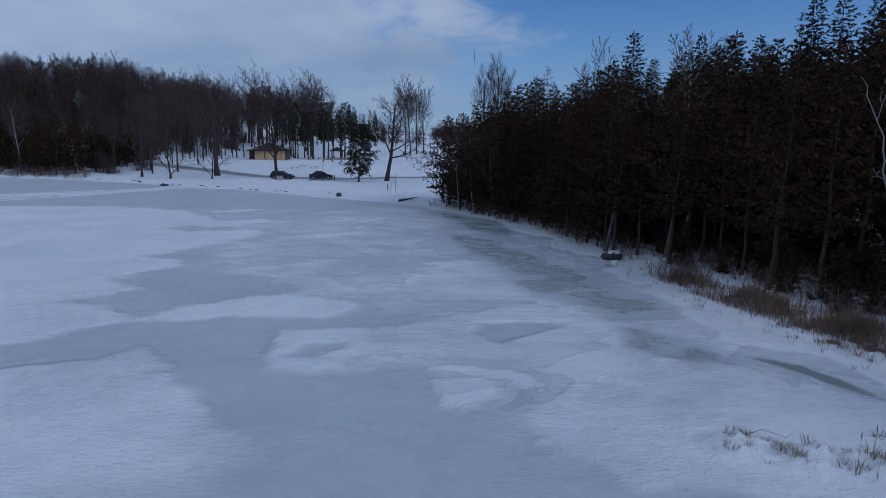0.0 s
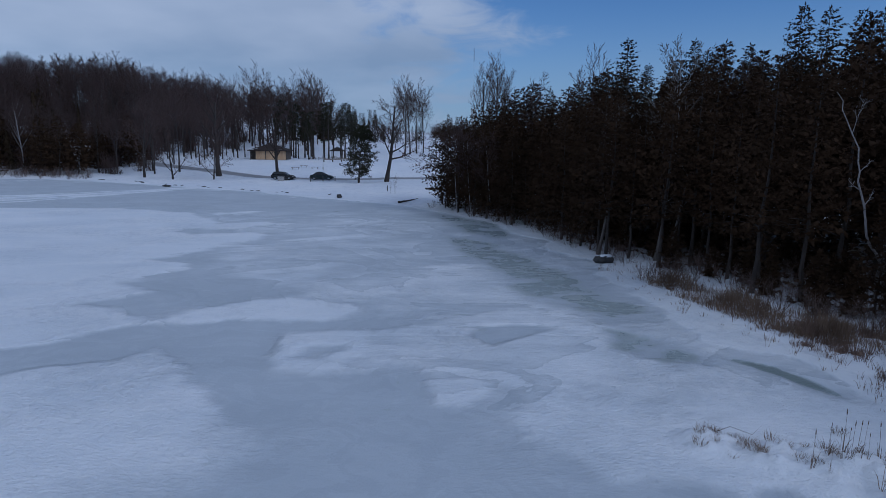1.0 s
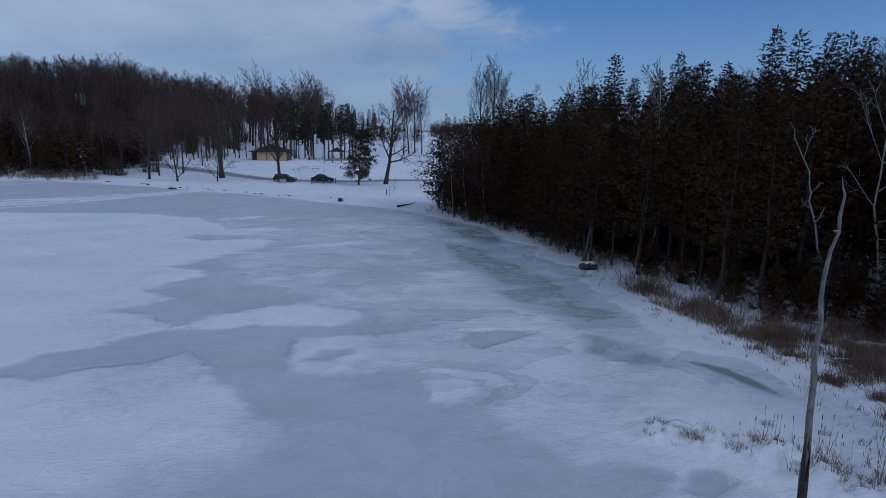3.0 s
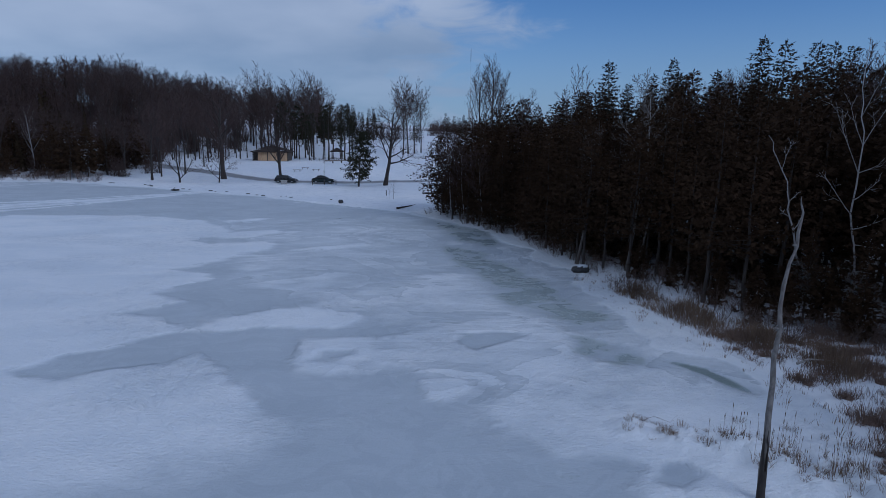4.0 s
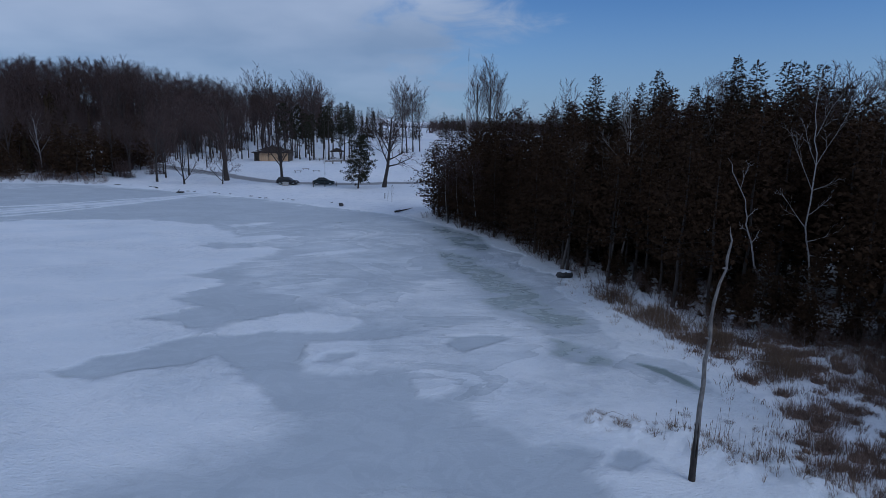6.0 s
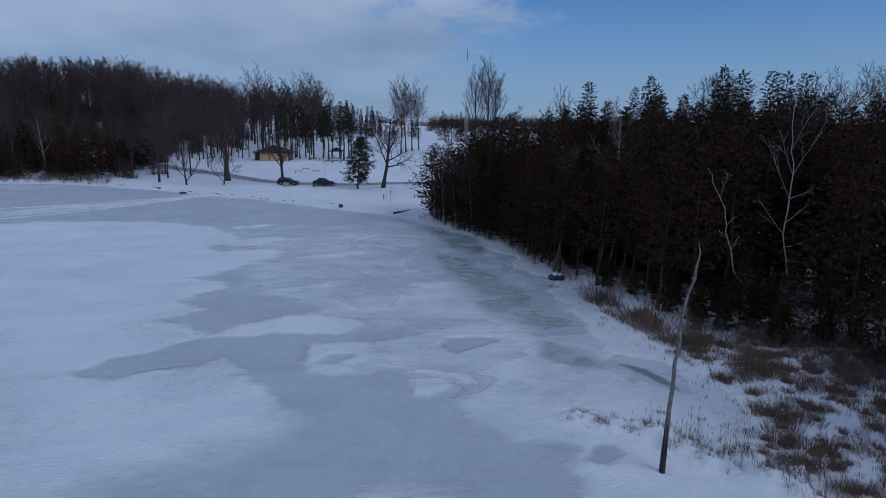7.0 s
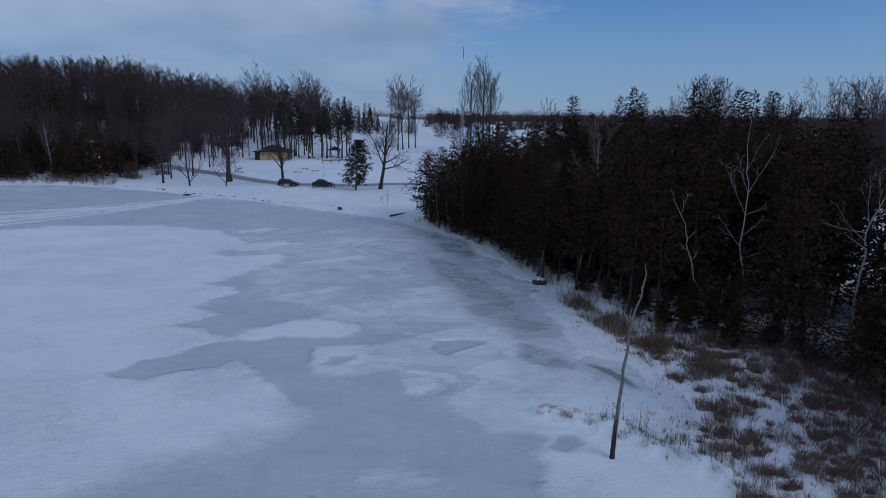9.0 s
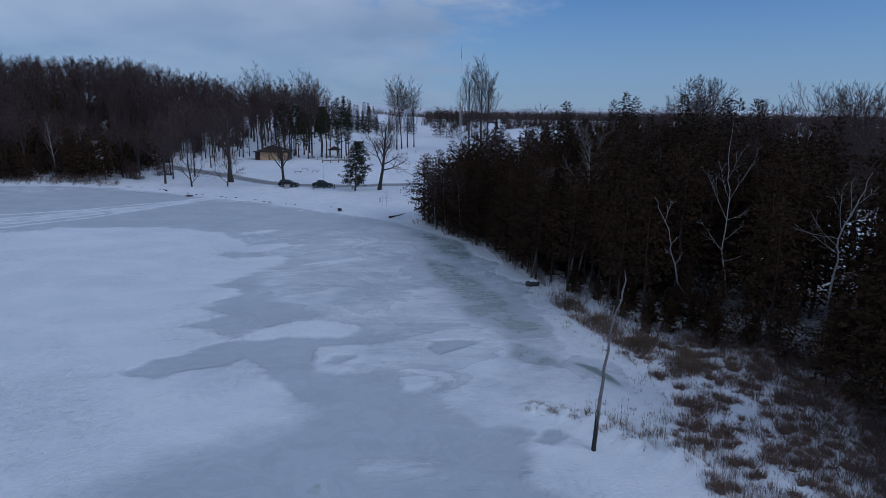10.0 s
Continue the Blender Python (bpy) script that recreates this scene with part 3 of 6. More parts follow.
# drifted snow along the banks
bank_width = np.where(iy < 62, 1.9 + 1.3 * (fbm(ix * 0.1, iy * 0.1, 2, 90) - 0.5), 1.0)
ragged_d = iy_d + np.where(iy < 62, 3.4, 1.2) * (fbm(ix * 0.22, iy * 0.3, 4, 95) - 0.5) * 1.6
cover = np.maximum(cover, ss(-bank_width - 1.0, -bank_width + 0.6, ragged_d))
cover = cover - (cover - 0.3) * 0.6 * ss(2.2, -2.2, signed(GREEN, wx, wy)) * ss(22, 30, iy)
for outline, value, edge in ((GREEN, 0.74, 1.0), (STREAK, 0.76, 0.6), (WET_NORTH, 0.7, 1.2)):
    wet = lay(wet, outline, value, edge)
    cover = cover - (cover - 0.16) * 0.85 * ss(edge, -edge, signed(outline, wx, wy))
nx_, ny_ = ix + 0.25 * (wx - ix), iy + 0.25 * (wy - iy)
for outline, value, edge in ((WEDGE, 1.7, 0.22), (BARE, 0.3, 0.25)):
    wet = lay(wet, outline, value, edge, nx_, ny_)
    cover = lay(cover, outline, -0.1 if value > 1 else 0.15, edge, nx_, ny_)
iz = 0.07 * ss(0.2, 0.9, cover) + 0.03 * (fbm(ix * 0.5, iy * 0.8, 3, 12) - 0.5)
# the low drift that holds the first sedge
along = np.clip(((ix - 8.7) * 3.4 - (iy - 14.4) * 1.9) / 15.2, 0, 1)
off = np.hypot(ix - 8.7 - 3.4 * along, iy - 14.4 + 1.9 * along)
lumps = np.clip(fbm(ix * 2.1, iy * 2.6, 4, 33) - 0.36, 0, 1)
iz = iz + ss(0.95, 0.15, off) * (0.10 + 0.85 * lumps)
# snow humps and furrows among the cattails
along = np.clip(((ix - 11.8) * 5.0 - (iy - 12.8) * 4.0) / 41.0, 0, 1)
off = np.hypot(ix - 11.8 - 5.0 * along, iy - 12.8 + 4.0 * along)
furrow = 1 - np.abs(2 * fbm((ix - 0.5 * iy) * 0.9, (ix + iy) * 0.35, 4, 35) - 1)
iz = iz + ss(2.6, 0.3, off) * (0.5 * np.clip(furrow - 0.6, 0, 1) + 0.6 * np.clip(fbm(ix * 1.7, iy * 1.7, 3, 36) - 0.42, 0, 1))
shelf = land(ix, iy, iy_d)
iz = np.where(iy_d > 0.0, shelf - 0.25 * ss(0.0, 0.8, iy_d) + 0.02, np.maximum(iz, shelf + 0.02))
ice_mesh = array_mesh("frozen_lake", np.stack([ix, iy, iz], 1), jf, ICE, True)
float_attr(ice_mesh, "snow", cover)
float_attr(ice_mesh, "wet", wet)
# the near south-western snow thins out without broken sheets
float_attr(ice_mesh, "calm", 0.85 * ss(5.0, -3.0, ix) * ss(24, 17, iy))
tagged(new("frozen_lake", ice_mesh), "frozen lake with grey bare ice, greenish wet streaks and packed snow", "lake ice", kind="structure")


# ---- trees ----
UP = Vector((0, 0, 1))


def turned(d, angle, spin):
    """d bent away by an angle, about a side given by spin (radians)."""
    u = d.orthogonal().normalized()
    w = d.cross(u)
    return (d * math.cos(angle) + (u * math.cos(spin) + w * math.sin(spin)) * math.sin(angle)).normalized()


def limb(geo, rng, p, d, length, r, level, cfg):
    """One limb with its twigs; writes limbs of level 0 and 1 to geo[0], the rest to geo[1]."""
    n = (6, 3, 2, 1, 1)[level]
    pts, radii, q, e = [p.copy()], [r], p.copy(), d.copy()
    tip = r * (0.30 if level < 2 else 0.4)
    for i in range(n):
        e = (e + Vector((rng.gauss(0, 1), rng.gauss(0, 1), rng.gauss(0, 1))) * cfg["wander"] * (0.5 if level == 0 else 1) + UP * cfg["lift"][min(level, len(cfg["lift"]) - 1)]).normalized()
        q = q + e * (length / n)
        pts.append(q.copy())
        radii.append(r + (tip - r) * (i + 1) / n)
    if level == 0:
        radii[0] *= 1.35
    target = geo[0 if level < cfg["split"] else 1]
    if level < cfg["ribbon"]:
        target.tube(pts, radii, (7, 5, 3, 3, 3)[level])
    else:
        target.ribbon(rng, pts, r * 1.5)
    if level + 1 >= len(cfg["kids"]) + 1:
        return
    kids = cfg["kids"][level]
    spin = rng.uniform(0, 6.28)
    for c in range(kids):
        f = cfg["bare"][level] + (1 - cfg["bare"][level]) * (c + rng.uniform(0.1, 0.9)) / kids
        k = min(int(f * n), n - 1)
        at_ = pts[k].lerp(pts[k + 1], f * n - k)
        dd = (pts[k + 1] - pts[k]).normalized()
        spin += 2.4 + rng.uniform(-0.5, 0.5)
        out = turned(dd, rng.uniform(*cfg["angle"][level]), spin)
        size = length * cfg["ratio"][level] * rng.uniform(0.75, 1.2) * (1.15 - cfg["slim"] * f)
        limb(geo, rng, at_, out, size, max(cfg["thin"], (r + (tip - r) * f) * cfg["girth"][level]), level + 1, cfg)


TALL = dict(ribbon=3, wander=0.06, lift=(0.06, 0.10, 0.08, 0.05), kids=(13, 7, 5, 4), bare=(0.35, 0.2, 0.15, 0.1), angle=((0.4, 0.75), (0.4, 0.8), (0.4, 0.8), (0.4, 0.8)),
            ratio=(0.42, 0.5, 0.5, 0.55), girth=(0.42, 0.45, 0.5, 0.6), slim=0.6, thin=0.016, split=2)
BROAD = dict(ribbon=3, wander=0.09, lift=(0.05, 0.06, 0.05, 0.04), kids=(11, 7, 5, 4), bare=(0.34, 0.2, 0.1, 0.1), angle=((0.5, 1.0), (0.5, 1.0), (0.5, 1.0), (0.5, 1.1)),
             ratio=(0.52, 0.5, 0.5, 0.5), girth=(0.55, 0.5, 0.5, 0.6), slim=0.45, thin=0.019, split=2)
FAN = dict(ribbon=3, wander=0.05, lift=(0.05, 0.14, 0.11, 0.06), kids=(13, 8, 5, 4), bare=(0.30, 0.18, 0.15, 0.1), angle=((0.35, 0.6), (0.3, 0.6), (0.35, 0.7), (0.4, 0.8)),
           ratio=(0.50, 0.48, 0.45, 0.5), girth=(0.46, 0.45, 0.5, 0.6), slim=0.6, thin=0.015, split=2)
FAR = dict(ribbon=1, wander=0.08, lift=(0.06, 0.10, 0.08, 0.05), kids=(11, 7, 4), bare=(0.22, 0.2, 0.1), angle=((0.4, 0.85), (0.45, 0.9), (0.5, 1.0)),
           ratio=(0.40, 0.5, 0.55), girth=(0.45, 0.5, 0.6), slim=0.6, thin=0.05, split=2)


def bare_tree(name, seed, tall, girth, cfg, trunk_mat, label, group="", lean=(0, 0), twig_mat=None):
    """A leafless tree: trunk with limbs, and a crown of twigs."""
    rng = random.Random(seed)
    geo = (Geo(), Geo())
    d = Vector((lean[0], lean[1], 1)).normalized()
    limb(geo, rng, Vector((0, 0, -0.25)), d, tall * 0.8, girth, 0, cfg)
    root = new(name)
    part("trunk", geo[0], trunk_mat, root, smooth=True)
    part("crown", geo[1], twig_mat or TWIG, root, "leafless crown of fine twigs")
    return tagged(root, label, "tree", group)


def conifer(name, seed, tall, wide, base, mat, label, group, count=95, sprays=15, size=0.55, up=0.25, ragged=0.3, taper=1.5, whorls=0, heart=260):
    """A trunk with boughs of feathered sprays round a close inner growth. whorls: boughs stand in so many tiers, as on a spruce."""
    rng = random.Random(seed)
    trunk, crown = Geo(), Geo()
    lean = Vector((rng.uniform(-0.03, 0.03), rng.uniform(-0.03, 0.03), 1))
    spine = [lean * (tall * k / 6) + Vector((rng.gauss(0, 0.06), rng.gauss(0, 0.06), -0.25 if k == 0 else 0)) for k in range(7)]
    r0 = tall * 0.0105
    trunk.tube(spine, [r0 * (1.3 if k == 0 else 1 - k / 6.4) for k in range(7)], 7)
    lobes = [rng.uniform(1 - ragged, 1 + ragged) for _ in range(9)]

    def girth(f):
        g = (1 - f) / (1 - base)
        return wide * (0.09 + 0.91 * min(1.0, g * taper) ** (0.8 if taper > 1.2 else 0.95))

    # close inner growth
    for b in range(heart):
        f = base + (1 - base) * (0.04 + 0.86 * (b + rng.random()) / heart)
        a = rng.uniform(0, 6.28)
        p = lean * (tall * f) + Vector((math.cos(a), math.sin(a), 0)) * (girth(f) * rng.uniform(0.05, 0.5))
        d = Vector((rng.gauss(0, 1), rng.gauss(0, 1), rng.gauss(-0.3, 0.6))).normalized()
        ln = min(0.5, girth(f) * 0.4) * rng.uniform(0.7, 1.2)
        crown.spray(p, d, d.cross(Vector((rng.gauss(0, 1), rng.gauss(0, 1), rng.gauss(0, 0.6)))).normalized(), ln, ln * 0.22, 0.0)
    for b in range(count):
        u = (b + rng.random()) / count
        if whorls:
            u = (int(u * whorls) + rng.uniform(0.05, 0.75)) / whorls
        f = base + (1 - base) * u ** 0.85
        z = tall * f
        a = b * 2.399 + rng.uniform(-0.4, 0.4)
        g = (1 - f) / (1 - base)
        reach = girth(f) * lobes[int(a * 1.432 + b * 0.06) % 9] * rng.uniform(0.65, 1.15)
        if f < base + 0.08:
            reach *= 0.6
        start = lean * z
        rise = up * rng.uniform(-0.6, 1.0) - (0.25 * g if whorls else 0.0)
        out = Vector((math.cos(a), math.sin(a), rise)).normalized()
        flat = Vector((-math.sin(a), math.cos(a), 0))
        # a bough bends down under its weight and lifts at its tip
        sag = -0.10 * reach if whorls else 0.04 * reach
        lift = 0.16 * reach if whorls else 0.12 * reach
        if f < base + 0.12:
            trunk.tube([start, start + out * reach], [0.03 * reach / wide + 0.01, 0.008], 3)
        m = max(4, int(sprays * (0.4 + 0.6 * reach / wide)))
        for s in range(m):
            k = 0.22 + 0.78 * (s + rng.random()) / m
            p = start + out * (reach * k) + UP * (sag * math.sin(k * 3.14) + lift * k * k) + flat * (rng.gauss(0, 0.13) * reach * (1.1 - 0.6 * k)) + UP * rng.gauss(0, 0.05) * reach
            swing = rng.gauss(0, 0.55)
            d = (out + flat * swing + UP * rng.gauss(0.08, 0.28)).normalized()
            ln = size * rng.uniform(0.7, 1.5) * (0.6 + 0.4 * g)
            side = (flat * 0.7 + UP * rng.gauss(0, 1.1)).normalized()
            crown.frond(p, d, side, ln, rng)
    for s in range(10):
        a = rng.uniform(0, 6.28)
        crown.spray(lean * (tall * rng.uniform(0.92, 1.0)), Vector((math.cos(a) * 0.45, math.sin(a) * 0.45, 1)).normalized(), Vector((-math.sin(a), math.cos(a), 0)), 0.36, 0.05, 0)
    root = new(name)
    part("trunk", trunk, BARK_DARK, root)
    part("crown", crown, mat, root, "dense ragged crown of dark sprays")
    return tagged(root, label, "tree", group)


def pine(seed, tall, lean, label, clean=0.32, reach_=0.2, boughs=24, needles=16, fine=0.75, group="pines by the hut"):
    """A pine with clumps of needles on bent boughs and a clean lower trunk."""
    rng = random.Random(seed)
    trunk, crown = Geo(), Geo()
    top = Vector((lean, 0.02, 1)) * tall
    spine = [top * (k / 7) + Vector((rng.gauss(0, 0.08), rng.gauss(0, 0.08), -0.25 if k == 0 else 0)) for k in range(8)]
    trunk.tube(spine, [tall * 0.017 * (1.25 if k == 0 else 1 - k / 8) for k in range(8)], 7)
    for b in range(boughs):
        f = clean + (1 - clean) * (b + rng.random()) / boughs
        start = top * f
        a = b * 2.399 + rng.uniform(-0.4, 0.4)
        reach = tall * reach_ * min(1.0, 0.55 + 1.6 * (f - clean)) * (1.12 - f) ** 0.7 * rng.uniform(0.6, 1.25)
        mid = start + Vector((math.cos(a), math.sin(a), -0.05)) * reach * 0.6
        tip = start + Vector((math.cos(a), math.sin(a), 0.10)) * reach
        trunk.tube([start, mid, tip], [0.05, 0.035, 0.015], 3)
        for c in range(7):
            q = mid.lerp(tip, rng.uniform(-0.3, 1.0)) + Vector((rng.gauss(0, 0.4), rng.gauss(0, 0.4), rng.gauss(0.05, 0.2)))
            for s in range(needles):
                d = Vector((rng.gauss(0, 1), rng.gauss(0, 1), rng.gauss(0.25, 0.7))).normalized()
                side = d.cross(Vector((rng.gauss(0, 1), rng.gauss(0, 1), rng.gauss(0, 1)))).normalized()
                crown.spray(q + d * 0.08, d, side, rng.uniform(0.35, 0.7) * fine, 0.065 * fine, 0.05)
    root = new("pine_tree")
    part("trunk", trunk, BARK_DARK, root, smooth=True)
    part("crown", crown, PINE, root, "clumps of dark green needles")
    return tagged(root, label, "tree", group)


def plant(proto, spots, sink=0.1):
    """Put the first at its spot and copies at the others: (x, y, size, turn)."""
    (x, y, s, a), rest = spots[0], spots[1:]
    proto.matrix_basis = at(x, y, height(x, y) - sink, a, s)
    for x, y, s, a in rest:
        m = at(x, y, height(x, y) - sink, a, s)
        made_copy = copy_thing(proto, m)
        made_copy.matrix_basis = m


def scatter(rng, n, xr, yr, gap, ok, taken):
    """Up to n spots at least gap apart for which ok(x, y) holds."""
    out = []
    for _ in range(n * 40):
        if len(out) >= n:
            break
        x, y = rng.uniform(*xr), rng.uniform(*yr)
        if ok(x, y) and all((x - a) ** 2 + (y - b) ** 2 > gap * gap for a, b in taken):
            taken.append((x, y))
            out.append((x, y))
    return out


# -- the dark cedar wood on the eastern shore --
CEDAR_TEXT = "dark white cedar with dense drooping sprays on the snowy shore"
SPRUCE_TEXT = "dark pointed spruce rising above the shore wood"
cedars = [conifer("cedar_tree", 11, 12.0, 3.1, 0.14, CEDAR, CEDAR_TEXT, "shore cedars", 130, 15, 0.37, 0.35),
          conifer("cedar_tree", 12, 13.0, 2.9, 0.20, CEDAR, CEDAR_TEXT, "shore cedars", 130, 15, 0.37, 0.45, 0.4),
          conifer("cedar_tree", 13, 11.0, 3.2, 0.08, CEDAR, CEDAR_TEXT, "shore cedars", 130, 15, 0.37, 0.25, 0.35),
          conifer("cedar_tree", 14, 14.0, 2.9, 0.25, CEDAR, CEDAR_TEXT, "shore cedars", 130, 15, 0.37, 0.4, 0.45)]
spruces = [conifer("spruce_tree", 21, 16.0, 3.0, 0.2, SPRUCE, SPRUCE_TEXT, "shore spruces", 230, 13, 0.33, 0.1, 0.22, taper=1.35, whorls=52),
           conifer("spruce_tree", 22, 16.0, 2.7, 0.25, SPRUCE, SPRUCE_TEXT, "shore spruces", 230, 13, 0.33, 0.25, 0.35, taper=1.3)]
rng = random.Random(5)
# (x, y, height): trees that stand out against the sky
crests = [(21.7, 60.4, 18.3, 1), (33.3, 80.0, 19.1, 0), (32.2, 70.6, 19.9, 1), (38.1, 82.3, 19.7, 0), (31.0, 48.1, 19.0, 1), (31.5, 45.2, 18.4, 0), (34.4, 47.1, 18.6, 1), (35.3, 45.9, 18.4, 0),
          (38.7, 48.7, 18.6, 1), (26.6, 55.5, 16.6, 0), (24.4, 64.5, 16.4, 1), (17.2, 64.2, 14.6, 1), (14.6, 66.5, 14.0, 0), (28.2, 51.0, 16.6, 1), (29.0, 60.0, 17.0, 0),
          (36.5, 60.0, 17.2, 0), (20.5, 68.0, 15.6, 0)]
# clearings before the white birches
BIRCHES = ((24.3, 28.7), (27.0, 29.2), (31.6, 23.6))


def before_birch(x, y):
    """How far a spot stands before a birch on the lake side, or None."""
    for bx, by in BIRCHES:
        a, lat = -0.49 * (x - bx) - 0.87 * (y - by), abs(-0.87 * (x - bx) + 0.49 * (y - by))
        if -1.6 < a < 14 and lat < 2.8:
            return a
    return None


def glade(x, y, h):
    """Trees before the snowy glade behind the wood stay low."""
    if 0.73 < (x - 2) / (y + 17.6) < 0.785 and 12 < y < 58:
        return min(h, max(3.0, 16.8 - 0.25 * math.hypot(x - 2, y + 17.6)))
    return h


spots = [[], []]
taken = [(24.3, 28.7), (27.2, 29.3), (32.5, 24.5), (22.3, 22.5)]
for x, y, h, k in crests:
    spots[k].append((x, y, (h - height(x, y) + 0.1) / 16.0 * 1.0, rng.uniform(0, 360)))
    taken.append((x, y))
for k in (0, 1):
    plant(spruces[k], spots[k])


def belt(x, y):
    d = inland(x, y)
    if y < 24:
        return 9.5 < d < 22 and x > 26 and y > 3
    if y < 40:
        return (3.0 if y > 30 else 6.0) < d < 27
    return 1.0 < d < 30 and y < 84 - 0.5 * (x - 3) and not (x < 9 and y > 71)


front = scatter(rng, 36, (4, 22), (38, 74), 1.7, lambda x, y: belt(x, y) and inland(x, y) < 5.5, taken)
back = scatter(rng, 175, (8, 52), (-4, 80), 2.3, belt, taken)
spots = [[], [], [], []]
for x, y in front + back:
    d = inland(x, y)
    h = rng.uniform(8.0, 12.0) if d < 5 else rng.uniform(11.5, 15.8) if y > 32 and d > 9 else rng.uniform(11.0, 15.0) if y > 24 else rng.uniform(9.0, 14.0)
    a = before_birch(x, y)
    if a is not None:
        if a < 2.0:
            continue
        h = min(h, 5.5)
    h = glade(x, y, h)
    k = rng.choice((0, 2, 2)) if y < 24 or x > 29 and y < 36 else rng.choice((0, 1, 3)) if 23 < y < 49 and d < 9.5 else rng.choice((0, 2, 2, 1)) if d < 6 else rng.randrange(4)
    spots[k].append((x, y, h / (12.0, 13.0, 11.0, 14.0)[k], rng.uniform(0, 360)))
# the point of the wood, where cedars reach down to the ice
for x, y, h in ((4.2, 74.8, 10.6), (5.8, 76.2, 11.0), (6.4, 72.6, 9.5), (8.0, 75.0, 12.5), (8.8, 70.8, 11.0), (10.6, 73.0, 13.6), (10.2, 67.8, 10.5), (12.5, 70.2, 14.0), (3.6, 76.8, 10.2), (6.6, 69.6, 8.0), (7.2, 79.2, 10.0), (10.0, 80.0, 11.5)):
    spots[2].append((x, y, h / 11.0, rng.uniform(0, 360)))
# clean stems along the wood's foot
for x, y, h in ((14.4, 42.3, 11.5), (16.6, 37.8, 12.0), (18.9, 30.4, 12.5), (20.6, 29.0, 12.0)):
    spots[3].append((x, y, h / 14.0, rng.uniform(0, 360)))
# low cedars that close the wood's edge and its southern end
for x, y in scatter(rng, 26, (3, 18), (40, 74), 1.6, lambda x, y: 1.0 < inland(x, y) < 3.2 and y > 45, []):
    spots[2].append((x, y, rng.uniform(3.5, 7.0) / 11.0, rng.uniform(0, 360)))
for x, y in scatter(rng, 40, (26, 46), (0, 29), 2.0, lambda x, y: inland(x, y) > 9.3, []):
    a = before_birch(x, y)
    if a is None or a > 2.5:
        spots[2].append((x, y, glade(x, y, rng.uniform(3.5, 5.5) if a is not None else rng.uniform(6.0, 11.0)) / 11.0, rng.uniform(0, 360)))
for k in range(4):
    plant(cedars[k], spots[k])

# young cedars among the reeds and by the water
young = conifer("young_cedar", 31, 3.0, 1.0, 0.06, CEDAR, "low young cedar at the edge of the shore wood", "young cedars", 46, 12, 0.34, 0.4)
low = scatter(rng, 56, (15, 34), (20, 50), 1.1, lambda x, y: (4.0 if y < 32 else 2.6) < inland(x, y) < 12 and y > 22, [])
plant(young, [(x, y, rng.uniform(0.5, 1.1), rng.uniform(0, 360)) for x, y in low])

# bare trees in the wood
grey = [bare_tree("bare_tree", 41, 16.0, 0.13, TALL, BARK_DARK, "slender leafless grey tree within the cedar wood", "bare trees of the wood"),
        bare_tree("bare_tree", 42, 15.0, 0.12, FAN, BARK_DARK, "slender leafless grey tree within the cedar wood", "bare trees of the wood")]
plant(grey[0], [(25.5, 47.8, 1.04, 140), (36.5, 42.4, 1.14, 260), (37.6, 43.2, 1.1, 30), (35.4, 43.0, 1.08, 90), (32, 37.4, 0.98, 10), (47.5, 41, 1.0, 10), (86.8, 174.2, 1.74, 30), (83.9, 156.5, 1.74, 140), (83.0, 147.8, 1.66, 260)])
plant(grey[1], [(17.6, 62.7, 1.13, 0), (13.2, 67.5, 1.0, 90), (42, 38, 1.1, 40), (50, 46, 1.15, 100)])
broad = bare_tree("bare_tree", 43, 19.0, 0.26, dict(FAN, bare=(0.25, 0.2, 0.1, 0.1), ratio=(0.62, 0.5, 0.45, 0.5), angle=((0.4, 0.75), (0.3, 0.6), (0.35, 0.7), (0.4, 0.8))), BARK_DARK, "broad leafless tree rising behind the cedar wood", "broad bare trees")
plant(broad, [(53.2, 56.3, 1.0, 0), (62.7, 74.5, 1.05, 80), (58.8, 57.5, 1.06, 200), (62.5, 85.0, 0.98, 300), (66.0, 70.0, 1.05, 30), (70.5, 76.0, 1.05, 160)])
slim_birch = bare_tree("birch_tree", 47, 17.0, 0.085, dict(TALL, ratio=(0.34, 0.5, 0.5, 0.5)), BARK_BIRCH, "slender pale birch standing up through the dark wood", "slender birches", twig_mat=BARK_GREY)
plant(slim_birch, [(19.9, 44.2, 1.0, 0), (27.3, 55.9, 0.86, 70), (16.0, 47.5, 0.72, 150), (28.4, 46.4, 0.84, 220)])
thin_birch = bare_tree("birch_tree", 45, 11.0, 0.055, dict(TALL, split=1), BARK_BIRCH, "thin leaning white birch at the point of the shore", "thin birches", (-0.12, 0.03))
plant(thin_birch, [(6.6, 66.6, 1.0, 0), (8.6, 64.0, 0.95, 20), (5.2, 69.6, 1.05, 340)])


# leaning pale stems at the wood's foot
stem = bare_tree("leaning_tree", 48, 9.0, 0.15, dict(TALL, bare=(0.5, 0.2, 0.15, 0.1), kids=(6, 5, 3, 3)), BARK_GREY, "leaning grey trunk at the foot of the cedar wood", "leaning trees", (0.24, 0.05))
plant(stem, [(14.2, 43.6, 1.0, 0), (17.1, 39.8, 0.95, 12), (17.6, 39.2, 0.9, 330)])


